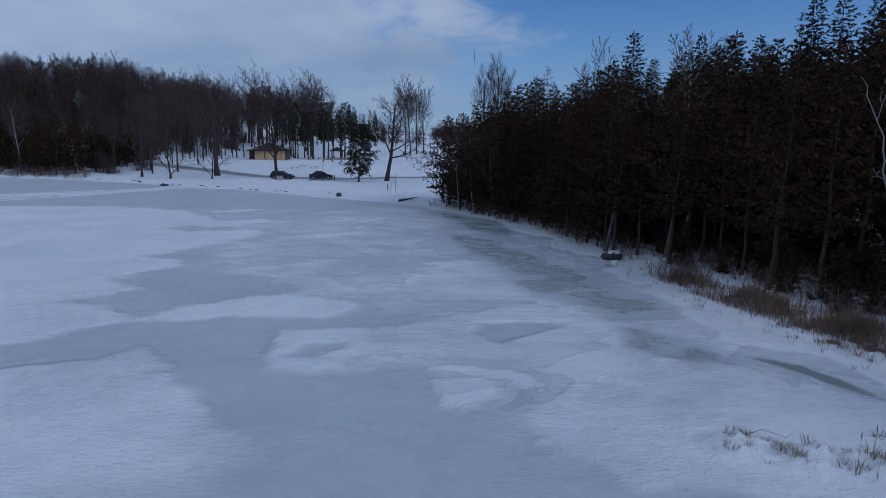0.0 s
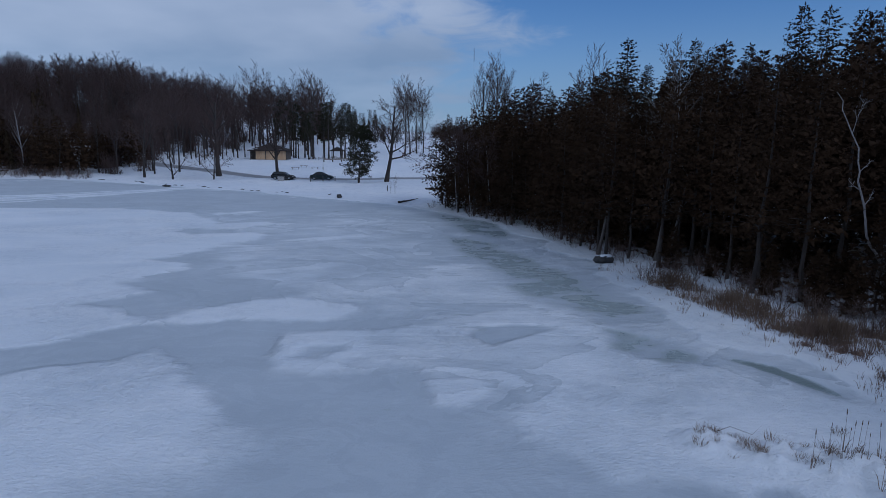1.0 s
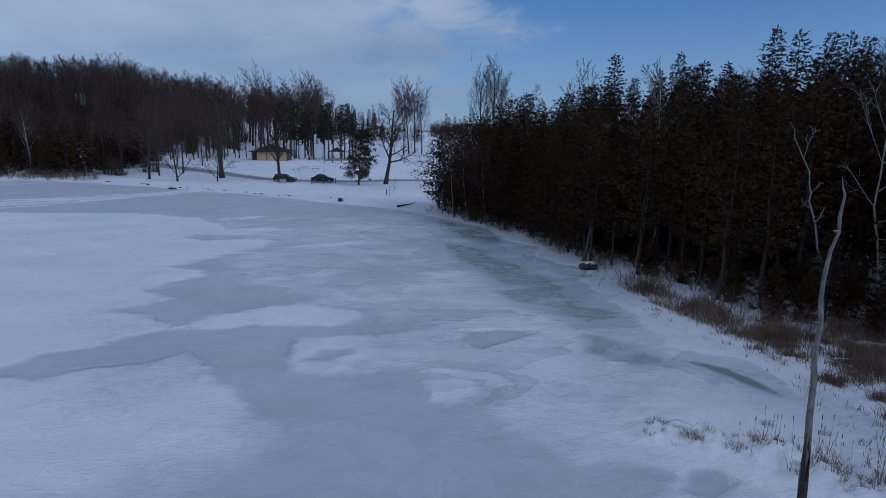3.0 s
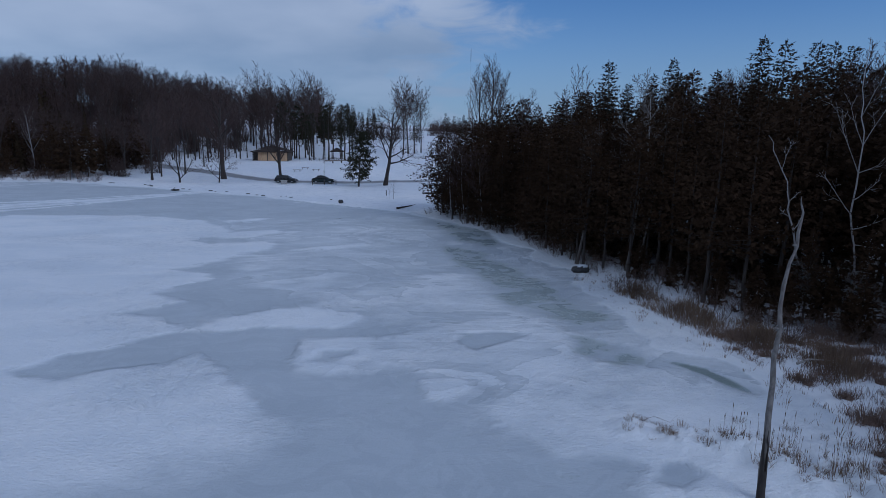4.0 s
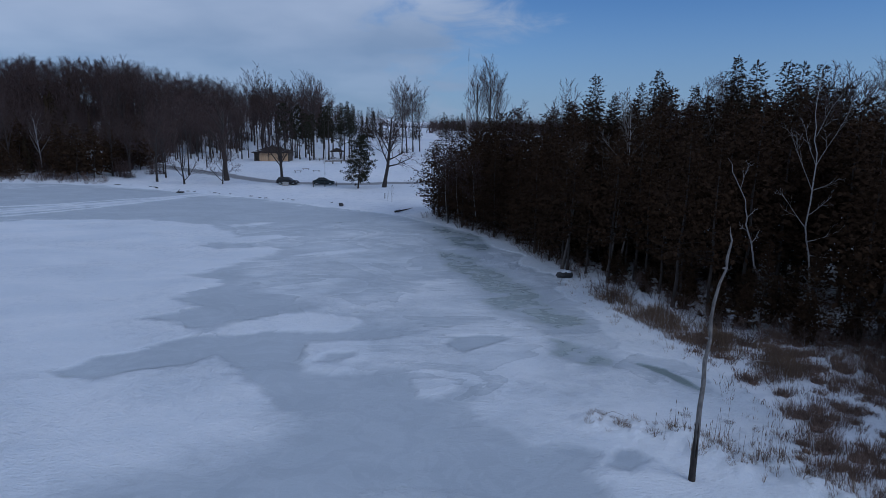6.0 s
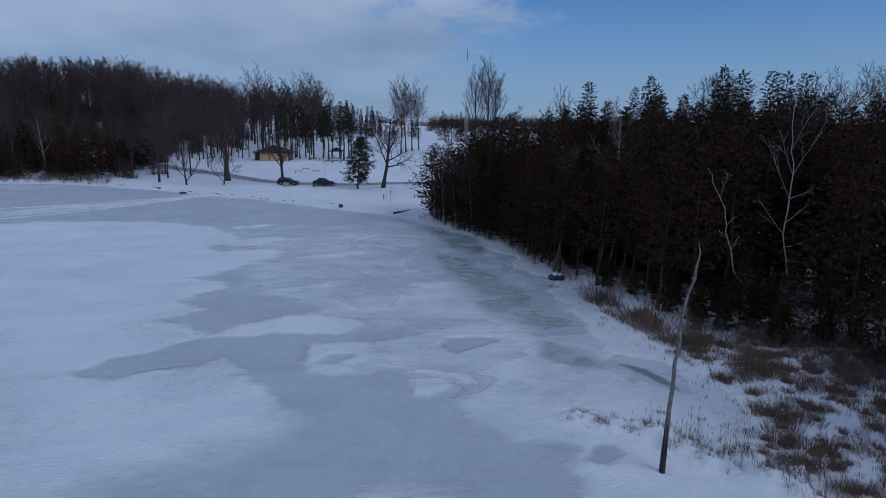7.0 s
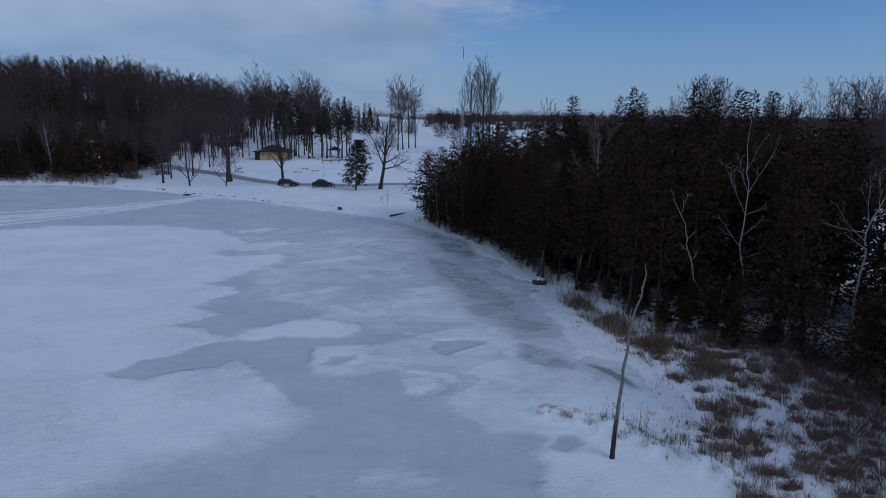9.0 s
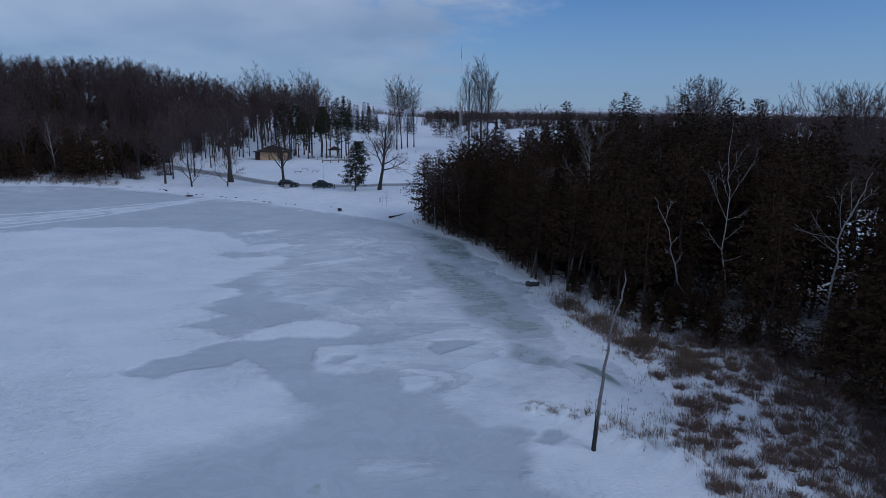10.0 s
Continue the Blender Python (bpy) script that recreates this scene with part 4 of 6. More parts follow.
def crooked_birch(name, seed, spine, girth, forks, label):
    """A white birch along a bent spine, with forks (where, direction, length)."""
    rng = random.Random(seed)
    trunk, crown = Geo(), Geo()
    pts = []
    for a, b in zip(spine, spine[1:]):
        for k in range(3):
            pts.append(Vector(a).lerp(Vector(b), k / 3) + Vector((rng.gauss(0, 0.05), rng.gauss(0, 0.05), 0)))
    pts.append(Vector(spine[-1]))
    n = len(pts) - 1
    trunk.tube(pts, [girth * (1.25 if k == 0 else 1 - 0.85 * k / n) for k in range(n + 1)], 7)
    cfg = dict(TALL, ribbon=9, kids=(4, 3), bare=(0.25, 0.2), angle=((0.35, 0.75), (0.4, 0.9)), ratio=(0.40, 0.5), girth=(0.42, 0.5), thin=0.010, wander=0.12, lift=(0.05, 0.08, 0.05), split=1)
    for f, d, ln in forks:
        k = min(int(f * n), n - 1)
        limb((trunk, crown), rng, pts[k], Vector(d).normalized(), ln, girth * (1 - 0.8 * f) * 0.48, 0, cfg)
    root = new(name)
    part("trunk", trunk, BARK_BIRCH, root, smooth=True)
    part("crown", crown, BARK_BIRCH, root, "few pale bare branches")
    return tagged(root, label, "birch")


b1 = crooked_birch("birch_tree", 51, [(0, 0, -0.3), (-0.5, -0.6, 2.2), (-1.7, -1.1, 3.7), (-2.5, -1.3, 5.9), (-2.7, -1.4, 7.2), (-3.6, -1.5, 9.2), (-4.3, -1.5, 10.4)], 0.08,
                   [(0.78, (0.15, 0, 1), 1.7), (0.62, (0.5, 0, 0.6), 0.7), (0.45, (0.6, 0.2, 0.6), 0.9), (0.5, (-0.7, 0, 0.4), 0.8)], "crooked white birch leaning out over the reeds")
b1.matrix_basis = at(24.2, 28.4, height(24.2, 28.4))
b2 = crooked_birch("birch_tree", 52, [(0, 0, -0.3), (-0.3, 0, 3.0), (-0.9, 0, 5.8), (-0.75, 0, 8.2), (-0.9, 0, 10.6), (-1.2, 0, 13.0), (-1.1, 0, 15.8)], 0.072,
                   [(0.52, (-0.55, 0, 1), 4.6), (0.62, (-0.3, 0.1, 1), 3.0), (0.66, (0.45, 0, 1), 4.2), (0.76, (0.35, -0.1, 1), 2.6), (0.36, (-0.8, 0, 0.7), 3.0), (0.30, (0.9, -0.2, 0.15), 2.4), (0.40, (0.8, 0, 0.35), 2.0), (0.55, (0.8, 0.1, 0.3), 2.2), (0.26, (0.5, 0, -0.1), 1.5)],
                   "branching white birch standing in the dark cedars")
b2.matrix_basis = at(27.5, 29.0, height(27.5, 29.0))
b3 = crooked_birch("birch_tree", 53, [(0, 0, -0.3), (-0.1, 0, 3.4), (0.2, 0, 6.2), (0.1, 0.1, 7.8), (0.7, 0.1, 9.4), (1.2, 0.1, 10.6), (1.8, 0.1, 12.4)], 0.09,
                   [(0.46, (-0.8, 0, 0.55), 3.4), (0.60, (-0.35, 0, 1), 3.4), (0.52, (-0.9, 0, 0.1), 3.0), (0.70, (-0.15, 0.1, 1), 2.4), (0.80, (0.8, 0, 0.5), 1.6), (0.66, (0.9, -0.1, 0.1), 1.8), (0.40, (-0.9, 0.2, 0.6), 2.0)], "branching white birch standing in the dark cedars")
b3.matrix_basis = at(31.4, 22.6, height(31.4, 22.6))

# -- the park on the far bank --
park = [("bare_tree", 61, -47.2, 119.7, 9.0, 0.20, dict(BROAD, bare=(0.10, 0.15, 0.1, 0.1), ratio=(0.95, 0.5, 0.5, 0.5), kids=(8, 7, 5, 4), angle=((0.6, 1.0), (0.4, 0.9), (0.5, 1.0), (0.5, 1.1)), slim=0.7), (0, 0), "low leafless tree forking near the ground on the lake bank"),
        ("bare_tree", 62, -39.5, 119.9, 8.5, 0.14, dict(BROAD, bare=(0.12, 0.2, 0.15, 0.1), ratio=(0.7, 0.5, 0.5, 0.5)), (0.1, 0), "small leafless tree with twin stems on the lake bank"),
        ("bare_tree", 63, -55.2, 125.5, 15.0, 0.24, BROAD, (0.05, 0), "leafless park tree on the snowy lake bank"),
        ("bare_tree", 64, -40.5, 126.4, 19.0, 0.52, dict(BROAD, kids=(12, 7, 5, 4)), (-0.02, 0), "stout leafless park tree with a broad twiggy crown"),
        ("bare_tree", 65, -27.0, 119.2, 15.0, 0.34, dict(BROAD, bare=(0.2, 0.2, 0.1, 0.1)), (0.03, 0), "leafless park tree beside the parked dark car"),
        ("bare_tree", 66, -5.5, 112.3, 17.5, 0.40, dict(BROAD, bare=(0.3, 0.2, 0.1, 0.1), angle=((0.5, 1.15), (0.5, 1.0), (0.5, 1.0), (0.5, 1.1)), kids=(15, 8, 5, 4), ratio=(0.42, 0.5, 0.5, 0.5), lift=(0.05, 0.03, 0.0, -0.02)), (0.13, 0), "leaning leafless tree on the snowy bank by the road")]
for name, seed, x, y, tall, girth, cfg, lean, text in park:
    tree = bare_tree(name, seed, tall, girth, cfg, BARK_DARK, text, "park trees", lean)
    tree.matrix_basis = at(x, y, height(x, y) - 0.1)
lone_pine = pine(67, 10.2, 0.10, "ragged dark green pine leaning beside the lake road", 0.14, 0.38, 60, 22, 0.75, "pines by the road")
lone_pine.matrix_basis = at(-10.6, 111.2, height(-10.6, 111.2) - 0.1)

tall_trees = [bare_tree("bare_tree", 70 + k, 22.0, 0.21, dict(FAN, thin=0.026, kids=(13, 7, 5, 3), bare=(0.36, 0.18, 0.15, 0.1), ratio=(0.52, 0.55, 0.5, 0.5), angle=((0.4, 0.75), (0.4, 0.75), (0.4, 0.8), (0.4, 0.9))), BARK_DARK, "tall leafless forest tree with a fine twiggy crown", "tall bare trees") for k in range(3)]
rng = random.Random(8)
spots = [[], [], []]
taken = [(-38, 165), (-34, 168), (-42, 168), (-38, 172)]
for n, xr, yr, gap, hs in ((16, (-104, -64), (128, 150), 4.5, (13, 19)), (46, (-104, -48), (172, 205), 4.0, (17, 23)), (9, (-58, -33), (192, 222), 5.5, (22, 28)), (8, (-62, -52), (130, 150), 5, (14, 19)), (18, (-67, -49), (158, 180), 2.6, (13, 18))):
    for x, y in scatter(rng, n, xr, yr, gap, lambda x, y: inland(x, y) > 4 and abs(y - (146 - 0.62 * (x + 60))) > 4, taken):
        spots[rng.randrange(3)].append((x, y, rng.uniform(*hs) / 22.0, rng.uniform(0, 360)))
spots[0] += [(-4.6, 214, 1.15, 30), (-0.7, 224, 1.18, 200)]
spots[1] += [(-2.9, 219, 1.22, 100)]
spots[2] += [(74, 137, 1.05, 0), (78, 140, 1.1, 90), (1.8, 226, 1.05, 250)]
for k in range(3):
    plant(tall_trees[k], spots[k])
old_tree = bare_tree("bare_tree", 79, 34.0, 0.42, dict(FAN, thin=0.028, kids=(13, 8, 6, 4)), BARK_DARK, "very tall spreading leafless tree beyond the wood", "old bare trees", (-0.03, 0))
plant(old_tree, [(21.8, 206, 0.92, 20), (25.6, 202, 0.97, 140), (28.4, 208, 0.84, 250)])
hut_pines = [pine(81, 14.0, 0.02, "dark pine in the grove behind the park hut", 0.45, 0.24, 24, 10, 0.75), pine(82, 13.0, -0.03, "dark pine in the grove behind the park hut", 0.36, 0.26, 24, 10, 0.75)]
spots = [[], []]
for x, y in scatter(rng, 18, (-42, -19), (172, 198), 3.2, lambda x, y: True, taken):
    spots[rng.randrange(2)].append((x, y, rng.uniform(0.8, 1.2), rng.uniform(0, 360)))
for k in (0, 1):
    plant(hut_pines[k], spots[k])
hill_spruce = conifer("spruce_tree", 91, 14.0, 3.0, 0.05, SPRUCE, "dark spruce at the edge of the snowy slope", "hill spruces", 80, 8, 0.7, -0.1, heart=110, taper=1.1)
hill = scatter(rng, 40, (-50, -19), (276, 308), 2.3, lambda x, y: True, [])
low_hill = scatter(rng, 18, (-19, 1), (284, 312), 2.2, lambda x, y: True, [])
hill += [(1.2, 280), (12.5, 272), (14, 272), (16.5, 266), (19, 262), (22, 268), (25, 260), (28, 264), (21, 300), (24, 310), (31, 270), (34, 262)]
plant(hill_spruce, [(x, y, rng.uniform(0.65, 1.1), rng.uniform(0, 360)) for x, y in hill] + [(x, y, rng.uniform(0.4, 0.65), rng.uniform(0, 360)) for x, y in low_hill])

# dark cedars under the bare trees on the western shore
west_cedar = conifer("cedar_tree", 15, 9.0, 2.3, 0.05, CEDAR, "dark cedar under bare trees on the western shore", "western cedars", 70, 11, 0.6, 0.35, 0.4, heart=150)
spots = [(x, y, rng.uniform(0.6, 1.35), rng.uniform(0, 360)) for x, y in scatter(rng, 64, (-116, -66), (126, 150), 1.9, lambda x, y: inland(x, y) > 3, [])]
plant(west_cedar, spots)
pale_birch = bare_tree("birch_tree", 46, 15.0, 0.14, TALL, BARK_BIRCH, "pale birch among the dark trees of the western shore", "western birches")
plant(pale_birch, [(-84.6, 134.5, 1.1, 0), (-101, 130, 0.9, 40)])


# -- far woods, past counting --
def far_wood(name, seed, spots, templates, mat, label):
    rng = random.Random(seed)
    vs, fs, base = [], [], 0
    for x, y, s in spots:
        v, f = templates[rng.randrange(len(templates))]
        a = rng.uniform(0, 6.28)
        c, k = math.cos(a) * s, math.sin(a) * s
        q = np.stack([v[:, 0] * c - v[:, 1] * k + x, v[:, 0] * k + v[:, 1] * c + y, v[:, 2] * s], 1)
        q[:, 2] += height(x, y) - 0.2
        vs.append(q)
        fs.append(f + base)
        base += len(v)
    return tagged(new(name, array_mesh(name, np.concatenate(vs), np.concatenate(fs), mat)), label, "woodland", kind="stuff")


def far_tree(seed, tall):
    g = Geo()
    limb((g, g), random.Random(seed), Vector((0, 0, 0)), UP, tall * 0.82, 0.22, 0, FAR)
    return g.arrays()


def far_fir(seed, tall, wide, tiers=60):
    g, rng = Geo(), random.Random(seed)
    # a ragged solid heart of stacked skirts
    for k in range(5):
        base = len(g.v)
        z0, z1 = tall * (0.04 + 0.17 * k), tall * min(1.0, 0.36 + 0.18 * k)
        for s in range(8):
            a = 0.785 * s + k
            r = wide * (1 - 0.18 * k) * rng.uniform(0.45, 0.95)
            g.v.append(Vector((math.cos(a) * r, math.sin(a) * r, z0 + rng.uniform(-0.04, 0.06) * tall)))
        g.v.append(Vector((0, 0, z1)))
        g.f += [(base + s, base + (s + 1) % 8, base + 8) for s in range(8)]
    for b in range(tiers):
        f = 0.03 + 0.97 * b / tiers
        a = b * 2.4
        reach = wide * (1.05 - f) * rng.uniform(0.6, 1.2)
        for s in range(3):
            e = a + rng.uniform(-0.4, 0.4)
            d = Vector((math.cos(e), math.sin(e), rng.uniform(-0.3, 0.3))).normalized()
            side = (d.cross(UP) * rng.uniform(-1, 1) + UP).normalized()
            g.spray(Vector((0, 0, tall * f)) + d * reach * rng.uniform(0, 0.35), d, side, reach * 0.8 + 0.3, 0.42, 0.3)
    return g.arrays()


far_trees = [far_tree(100 + k, 20.0) for k in range(5)]
far_firs = [far_fir(110 + k, 12.0, 2.6, 36) for k in range(3)]


def far_bush(seed):
    g, r = Geo(), random.Random(seed)
    for _ in range(60):
        a, h = r.uniform(0, 6.28), r.uniform(1.5, 6.5)
        p = Vector((math.cos(a), math.sin(a), 0)) * r.uniform(0, 2.0)
        d = Vector((r.gauss(0, 0.3), r.gauss(0, 0.3), 1)).normalized()
        g.ribbon(r, [p, p + d * h], 0.05)
        for _ in range(3):
            q = p + d * h * r.uniform(0.3, 0.9)
            g.ribbon(r, [q, q + Vector((r.gauss(0, 1), r.gauss(0, 1), abs(r.gauss(0, 1)))) * 0.8], 0.035)
    return g.arrays()


def open_field(x, y):
    """The snowy fields that open behind the wood."""
    a = (x - 2) / (y + 17.6)
    return y > 118 and (0.06 < a < 0.25 or y > 220 and 0.60 < a < 0.68)


far_bushes = [far_bush(120 + k) for k in range(3)]
rng = random.Random(12)
wood = []
for gy_ in np.arange(150, 262, 6.8):
    for gx_ in np.arange(-250, -46, 5.4):
        x, y = gx_ + rng.uniform(-2.6, 2.6), gy_ + rng.uniform(-3.2, 3.2)
        if x > -104 and y < 204 or x > -64 - (y - 205) * 0.2 and y < 225:
            continue
        wood.append((x, y, rng.uniform(0.84, 1.06)))
for _ in range(22):
    wood.append((rng.uniform(-62, -30), rng.uniform(214, 250), rng.uniform(0.85, 1.2)))
for _ in range(34):
    wood.append((rng.uniform(70, 190), rng.uniform(130, 240), rng.uniform(0.8, 1.15)))
for _ in range(30):
    x, y = rng.uniform(25, 140), rng.uniform(240, 330)
    if not open_field(x, y):
        wood.append((x, y, rng.uniform(0.5, 0.9)))
far_wood("bare_woodland", 1, wood, far_trees, TWIG, "dense leafless grey-brown woodland on the hill")
brush = []
for _ in range(420):
    x, y = rng.uniform(-250, -58), rng.uniform(134, 235)
    if inland(x, y) > 8 and abs(y - (146 - 0.62 * (x + 60))) > 5 and not (x > -100 and 150 < y < 172 and x > -66):
        brush.append((x, y, rng.uniform(0.6, 1.3)))
for _ in range(200):
    x, y = rng.uniform(-130, -64), rng.uniform(132, 205)
    if inland(x, y) > 6 and x < -64 - max(0, y - 150) * 0.25:
        brush.append((x, y, rng.uniform(0.7, 1.4)))
for _ in range(150):
    brush.append((rng.uniform(-240, -72), rng.uniform(178, 262), rng.uniform(1.4, 2.3)))
for _ in range(230):
    x, y = rng.uniform(34, 260), rng.uniform(150, 340)
    if not (26 < x - 0.13 * y < 60 and 190 < y < 290) and not open_field(x, y):
        brush.append((x, y, rng.uniform(0.9, 1.6)))
far_wood("undergrowth", 4, brush, far_bushes, TWIG, "dark leafless undergrowth on the hill and far fields")
firs = []
for _ in range(190):
    firs.append((rng.uniform(-250, -100), rng.uniform(135, 215), rng.uniform(0.6, 1.2)))
for _ in range(46):
    firs.append((rng.uniform(-125, -74), rng.uniform(136, 195), rng.uniform(0.4, 0.8)))
for _ in range(480):
    x, y = rng.uniform(26, 120), rng.uniform(82, 190)
    if x > 26 + (y - 82) * 0.12 and not (open_field(x, y) and rng.random() < 0.75):
        firs.append((x, y, rng.uniform(0.35, 0.55) if open_field(x, y) else rng.uniform(0.6, 1.0)))
for _ in range(520):
    x, y = rng.uniform(24, 260), rng.uniform(88, 330)
    if (y > 150 or x > 45) and not (open_field(x, y) and rng.random() < 0.85) and not (26 < x - 0.13 * y < 62 and 190 < y < 300):
        firs.append((x, y, rng.uniform(0.25, 0.45) if open_field(x, y) else rng.uniform(0.35, 0.85)))
for _ in range(14):
    firs.append((rng.uniform(-62, -36), rng.uniform(240, 290), rng.uniform(0.6, 1.0)))
far_wood("conifer_woodland", 2, firs, far_firs, SPRUCE, "dark conifers scattered over the far snowy fields")


# ---- the reedy shore ----
def blades(geo, rng, x, y, z, n, spread, tall, width, splay):
    """Dry grass: n bent blades round a spot."""
    for _ in range(n):
        a, r = rng.uniform(0, 6.28), spread * math.sqrt(rng.random())
        p = Vector((x + math.cos(a) * r, y + math.sin(a) * r, z - 0.05))
        h = tall * rng.uniform(0.55, 1.15)
        d = Vector((math.cos(a) * splay * rng.uniform(0.2, 1.2) + rng.gauss(0, 0.08), math.sin(a) * splay * rng.uniform(0.2, 1.2) + rng.gauss(0, 0.08), 1)).normalized()
        b = rng.uniform(0, 3.14)
        s = Vector((math.cos(b), math.sin(b), 0)) * width * rng.uniform(0.6, 1.3)
        mid, bend = p + d * h * 0.6, Vector((d.x, d.y, -0.25)) * h * rng.uniform(0.1, 0.6)
        tip = mid + d * h * 0.4 + bend
        i = len(geo.v)
        geo.v += [p - s, p + s, mid + s * 0.8, mid - s * 0.8, tip]
        geo.f += [(i, i + 1, i + 2, i + 3), (i + 3, i + 2, i + 4)]


rng = random.Random(31)
reeds = Geo()
for _ in range(24000):
    if len(reeds.f) > 15500:
        break
    y = rng.uniform(18.0, 40)
    x = rng.uniform(14.0, 27)
    d = inland(x, y)
    wide = 1.3 + 1.5 * min(1.0, max(0.0, (36 - y) / 10))
    start = 0.1 + 1.3 * min(1.0, max(0.0, (30 - y) / 8))
    patch = float(fbm(np.array([x * 0.6]), np.array([y * 0.6]), 3, 63)[0])
    if start < d < start + wide and y < 35.5 and patch > (0.22 if y > 25 else 0.28) + 0.30 * rng.random():
        blades(reeds, rng, x, y, height(x, y), rng.randrange(3, 7), 0.2, rng.uniform(0.6, 1.25) * (0.3 + 1.1 * patch) * (1.0 if d > start + 0.6 else 0.6), 0.009, 0.3)
tagged(new("reed_bed", mesh("reed_bed", reeds, REED)), "dry tan reeds along the foot of the wood", "reeds", kind="stuff")

fringe = Geo()
for _ in range(900):
    y = rng.uniform(3.0, 40)
    x = rng.uniform(10.5, 22)
    if -1.6 < inland(x, y) < 3.0:
        blades(fringe, rng, x, y, max(height(x, y), 0.08), rng.randrange(3, 9), 0.14, rng.uniform(0.2, 0.5), 0.009, 0.35)
tagged(new("dry_grass", mesh("dry_grass", fringe, REED)), "sparse dry grass poking through the shore snow", "grass", kind="stuff")


def tussock(seed, tall, wide, n):
    g = Geo()
    r = random.Random(seed)
    for c in range(4):
        cx, cy = r.gauss(0, wide * 0.28), r.gauss(0, wide * 0.28)
        blades(g, r, cx, cy, 0, n // 4, wide * 0.4, tall * r.uniform(0.6, 1.25), 0.007, 0.4)
    core = Geo()
    core.blob((0, 0, tall * 0.04), (wide * 0.36, wide * 0.30, tall * 0.2), r, 0.5, 6, 9)
    root = new("sedge_tussock")
    part("grass", g, SEDGE, root)
    part("mound", core, SEDGE, root, "matted brown base")
    return tagged(root, "domed reddish-brown sedge tussock in the snow", "tussock", "sedge tussocks")


tussocks = [tussock(201, 0.46, 0.55, 230), tussock(202, 0.56, 0.46, 210), tussock(203, 0.38, 0.72, 240), tussock(204, 0.60, 0.62, 240)]
spots = [[], [], [], []]


def marsh(x, y):
    d = inland(x, y)
    return (0.6 if y > 13 else -0.9) < d < 11.5 and fbm(np.array([x * 0.45]), np.array([y * 0.45]), 2, 61)[0] > 0.40 - 0.02 * d


taken = []
for x, y in scatter(rng, 298, (15.4, 31), (0, 25), 0.42, marsh, taken):
    spots[rng.randrange(4)].append((x, y, rng.uniform(0.6, 1.5), rng.uniform(0, 360)))
for k in range(4):
    (x, y, s, a), rest = spots[k][0], spots[k][1:]
    tussocks[k].matrix_basis = at(x, y, max(height(x, y), 0.1) - 0.02, a, s)
    for x, y, s, a in rest:
        m = at(x, y, max(height(x, y), 0.1) - 0.02, a, s)
        copy_thing(tussocks[k], m).matrix_basis = m


matted = Geo()
cx_, cy_ = np.array([rng.uniform(15.2, 31) for _ in range(30000)]), np.array([rng.uniform(-1, 25) for _ in range(30000)])
cd_ = shore(cx_, cy_)
cn_ = fbm(cx_ * 0.45, cy_ * 0.45, 2, 61) + 0.02 * cd_
cp_ = fbm(cx_ * 1.5, cy_ * 1.5, 3, 65)
for x, y, d, n, p in zip(cx_, cy_, cd_, cn_, cp_):
    if len(matted.f) > 92000:
        break
    if d < (0.4 if y > 13 else -1.1) or d > 12 or n < 0.37:
        continue
    if p > 0.53 - 0.012 * d or rng.random() < 0.04:
        blades(matted, rng, x, y, max(height(x, y), 0.1), rng.randrange(4, 9), 0.12, rng.uniform(0.22, 0.42) + max(0.0, p - 0.45) * 1.2, 0.006, 0.45)
tagged(new("marsh_grass", mesh("marsh_grass", matted, SEDGE)), "brown marsh grass between the sedge tussocks", "grass", kind="stuff")


def shrub(seed, tall, n, mat, name, label, group):
    r = random.Random(seed)
    g = Geo()
    cfg = dict(TALL, ribbon=1, kids=(4, 3), bare=(0.25, 0.2), angle=((0.3, 0.7), (0.3, 0.8)), ratio=(0.5, 0.5), girth=(0.6, 0.6), thin=0.005, wander=0.16, lift=(0.05, 0.05, 0.05))
    for _ in range(n):
        a = r.uniform(0, 6.28)
        limb((g, g), r, Vector((math.cos(a) * 0.18, math.sin(a) * 0.18, -0.05)), Vector((math.cos(a) * 0.45, math.sin(a) * 0.45, 1)).normalized(), tall * r.uniform(0.6, 1.0), 0.012, 1, dict(cfg, ribbon=2, kids=(0, 5, 3), bare=(0, 0.2, 0.2), angle=((0, 1), (0.3, 0.8), (0.3, 0.8)), ratio=(1, 0.5, 0.5), girth=(1, 0.6, 0.6)))
    ob = new(name, mesh(name, g, mat))
    return tagged(ob, label, "shrub", group)


shrubs = [shrub(211, 1.8, 12, TWIG_RED, "shrub", "leafless brown shrub at the wood's edge", "shore shrubs"), shrub(212, 1.4, 14, TWIG_RED, "shrub", "leafless brown shrub at the wood's edge", "shore shrubs")]
spots = [[], []]
for x, y in scatter(rng, 130, (16, 36), (0, 38), 0.8, lambda x, y: 3.0 < inland(x, y) < 14 and (y < 23 and inland(x, y) > 7 or y >= 23), []):
    spots[rng.randrange(2)].append((x, y, rng.uniform(0.7, 1.2), rng.uniform(0, 360)))
for x, y in scatter(rng, 46, (2, 19), (33, 76), 0.8, lambda x, y: 0.2 < inland(x, y) < 2.6, []):
    spots[rng.randrange(2)].append((x, y, rng.uniform(0.6, 1.0), rng.uniform(0, 360)))
for x, y in scatter(rng, 70, (20, 31), (0, 20), 0.75, lambda x, y: inland(x, y) > 4.6 + 0.1 * y, []):
    spots[rng.randrange(2)].append((x, y, rng.uniform(0.7, 1.2), rng.uniform(0, 360)))
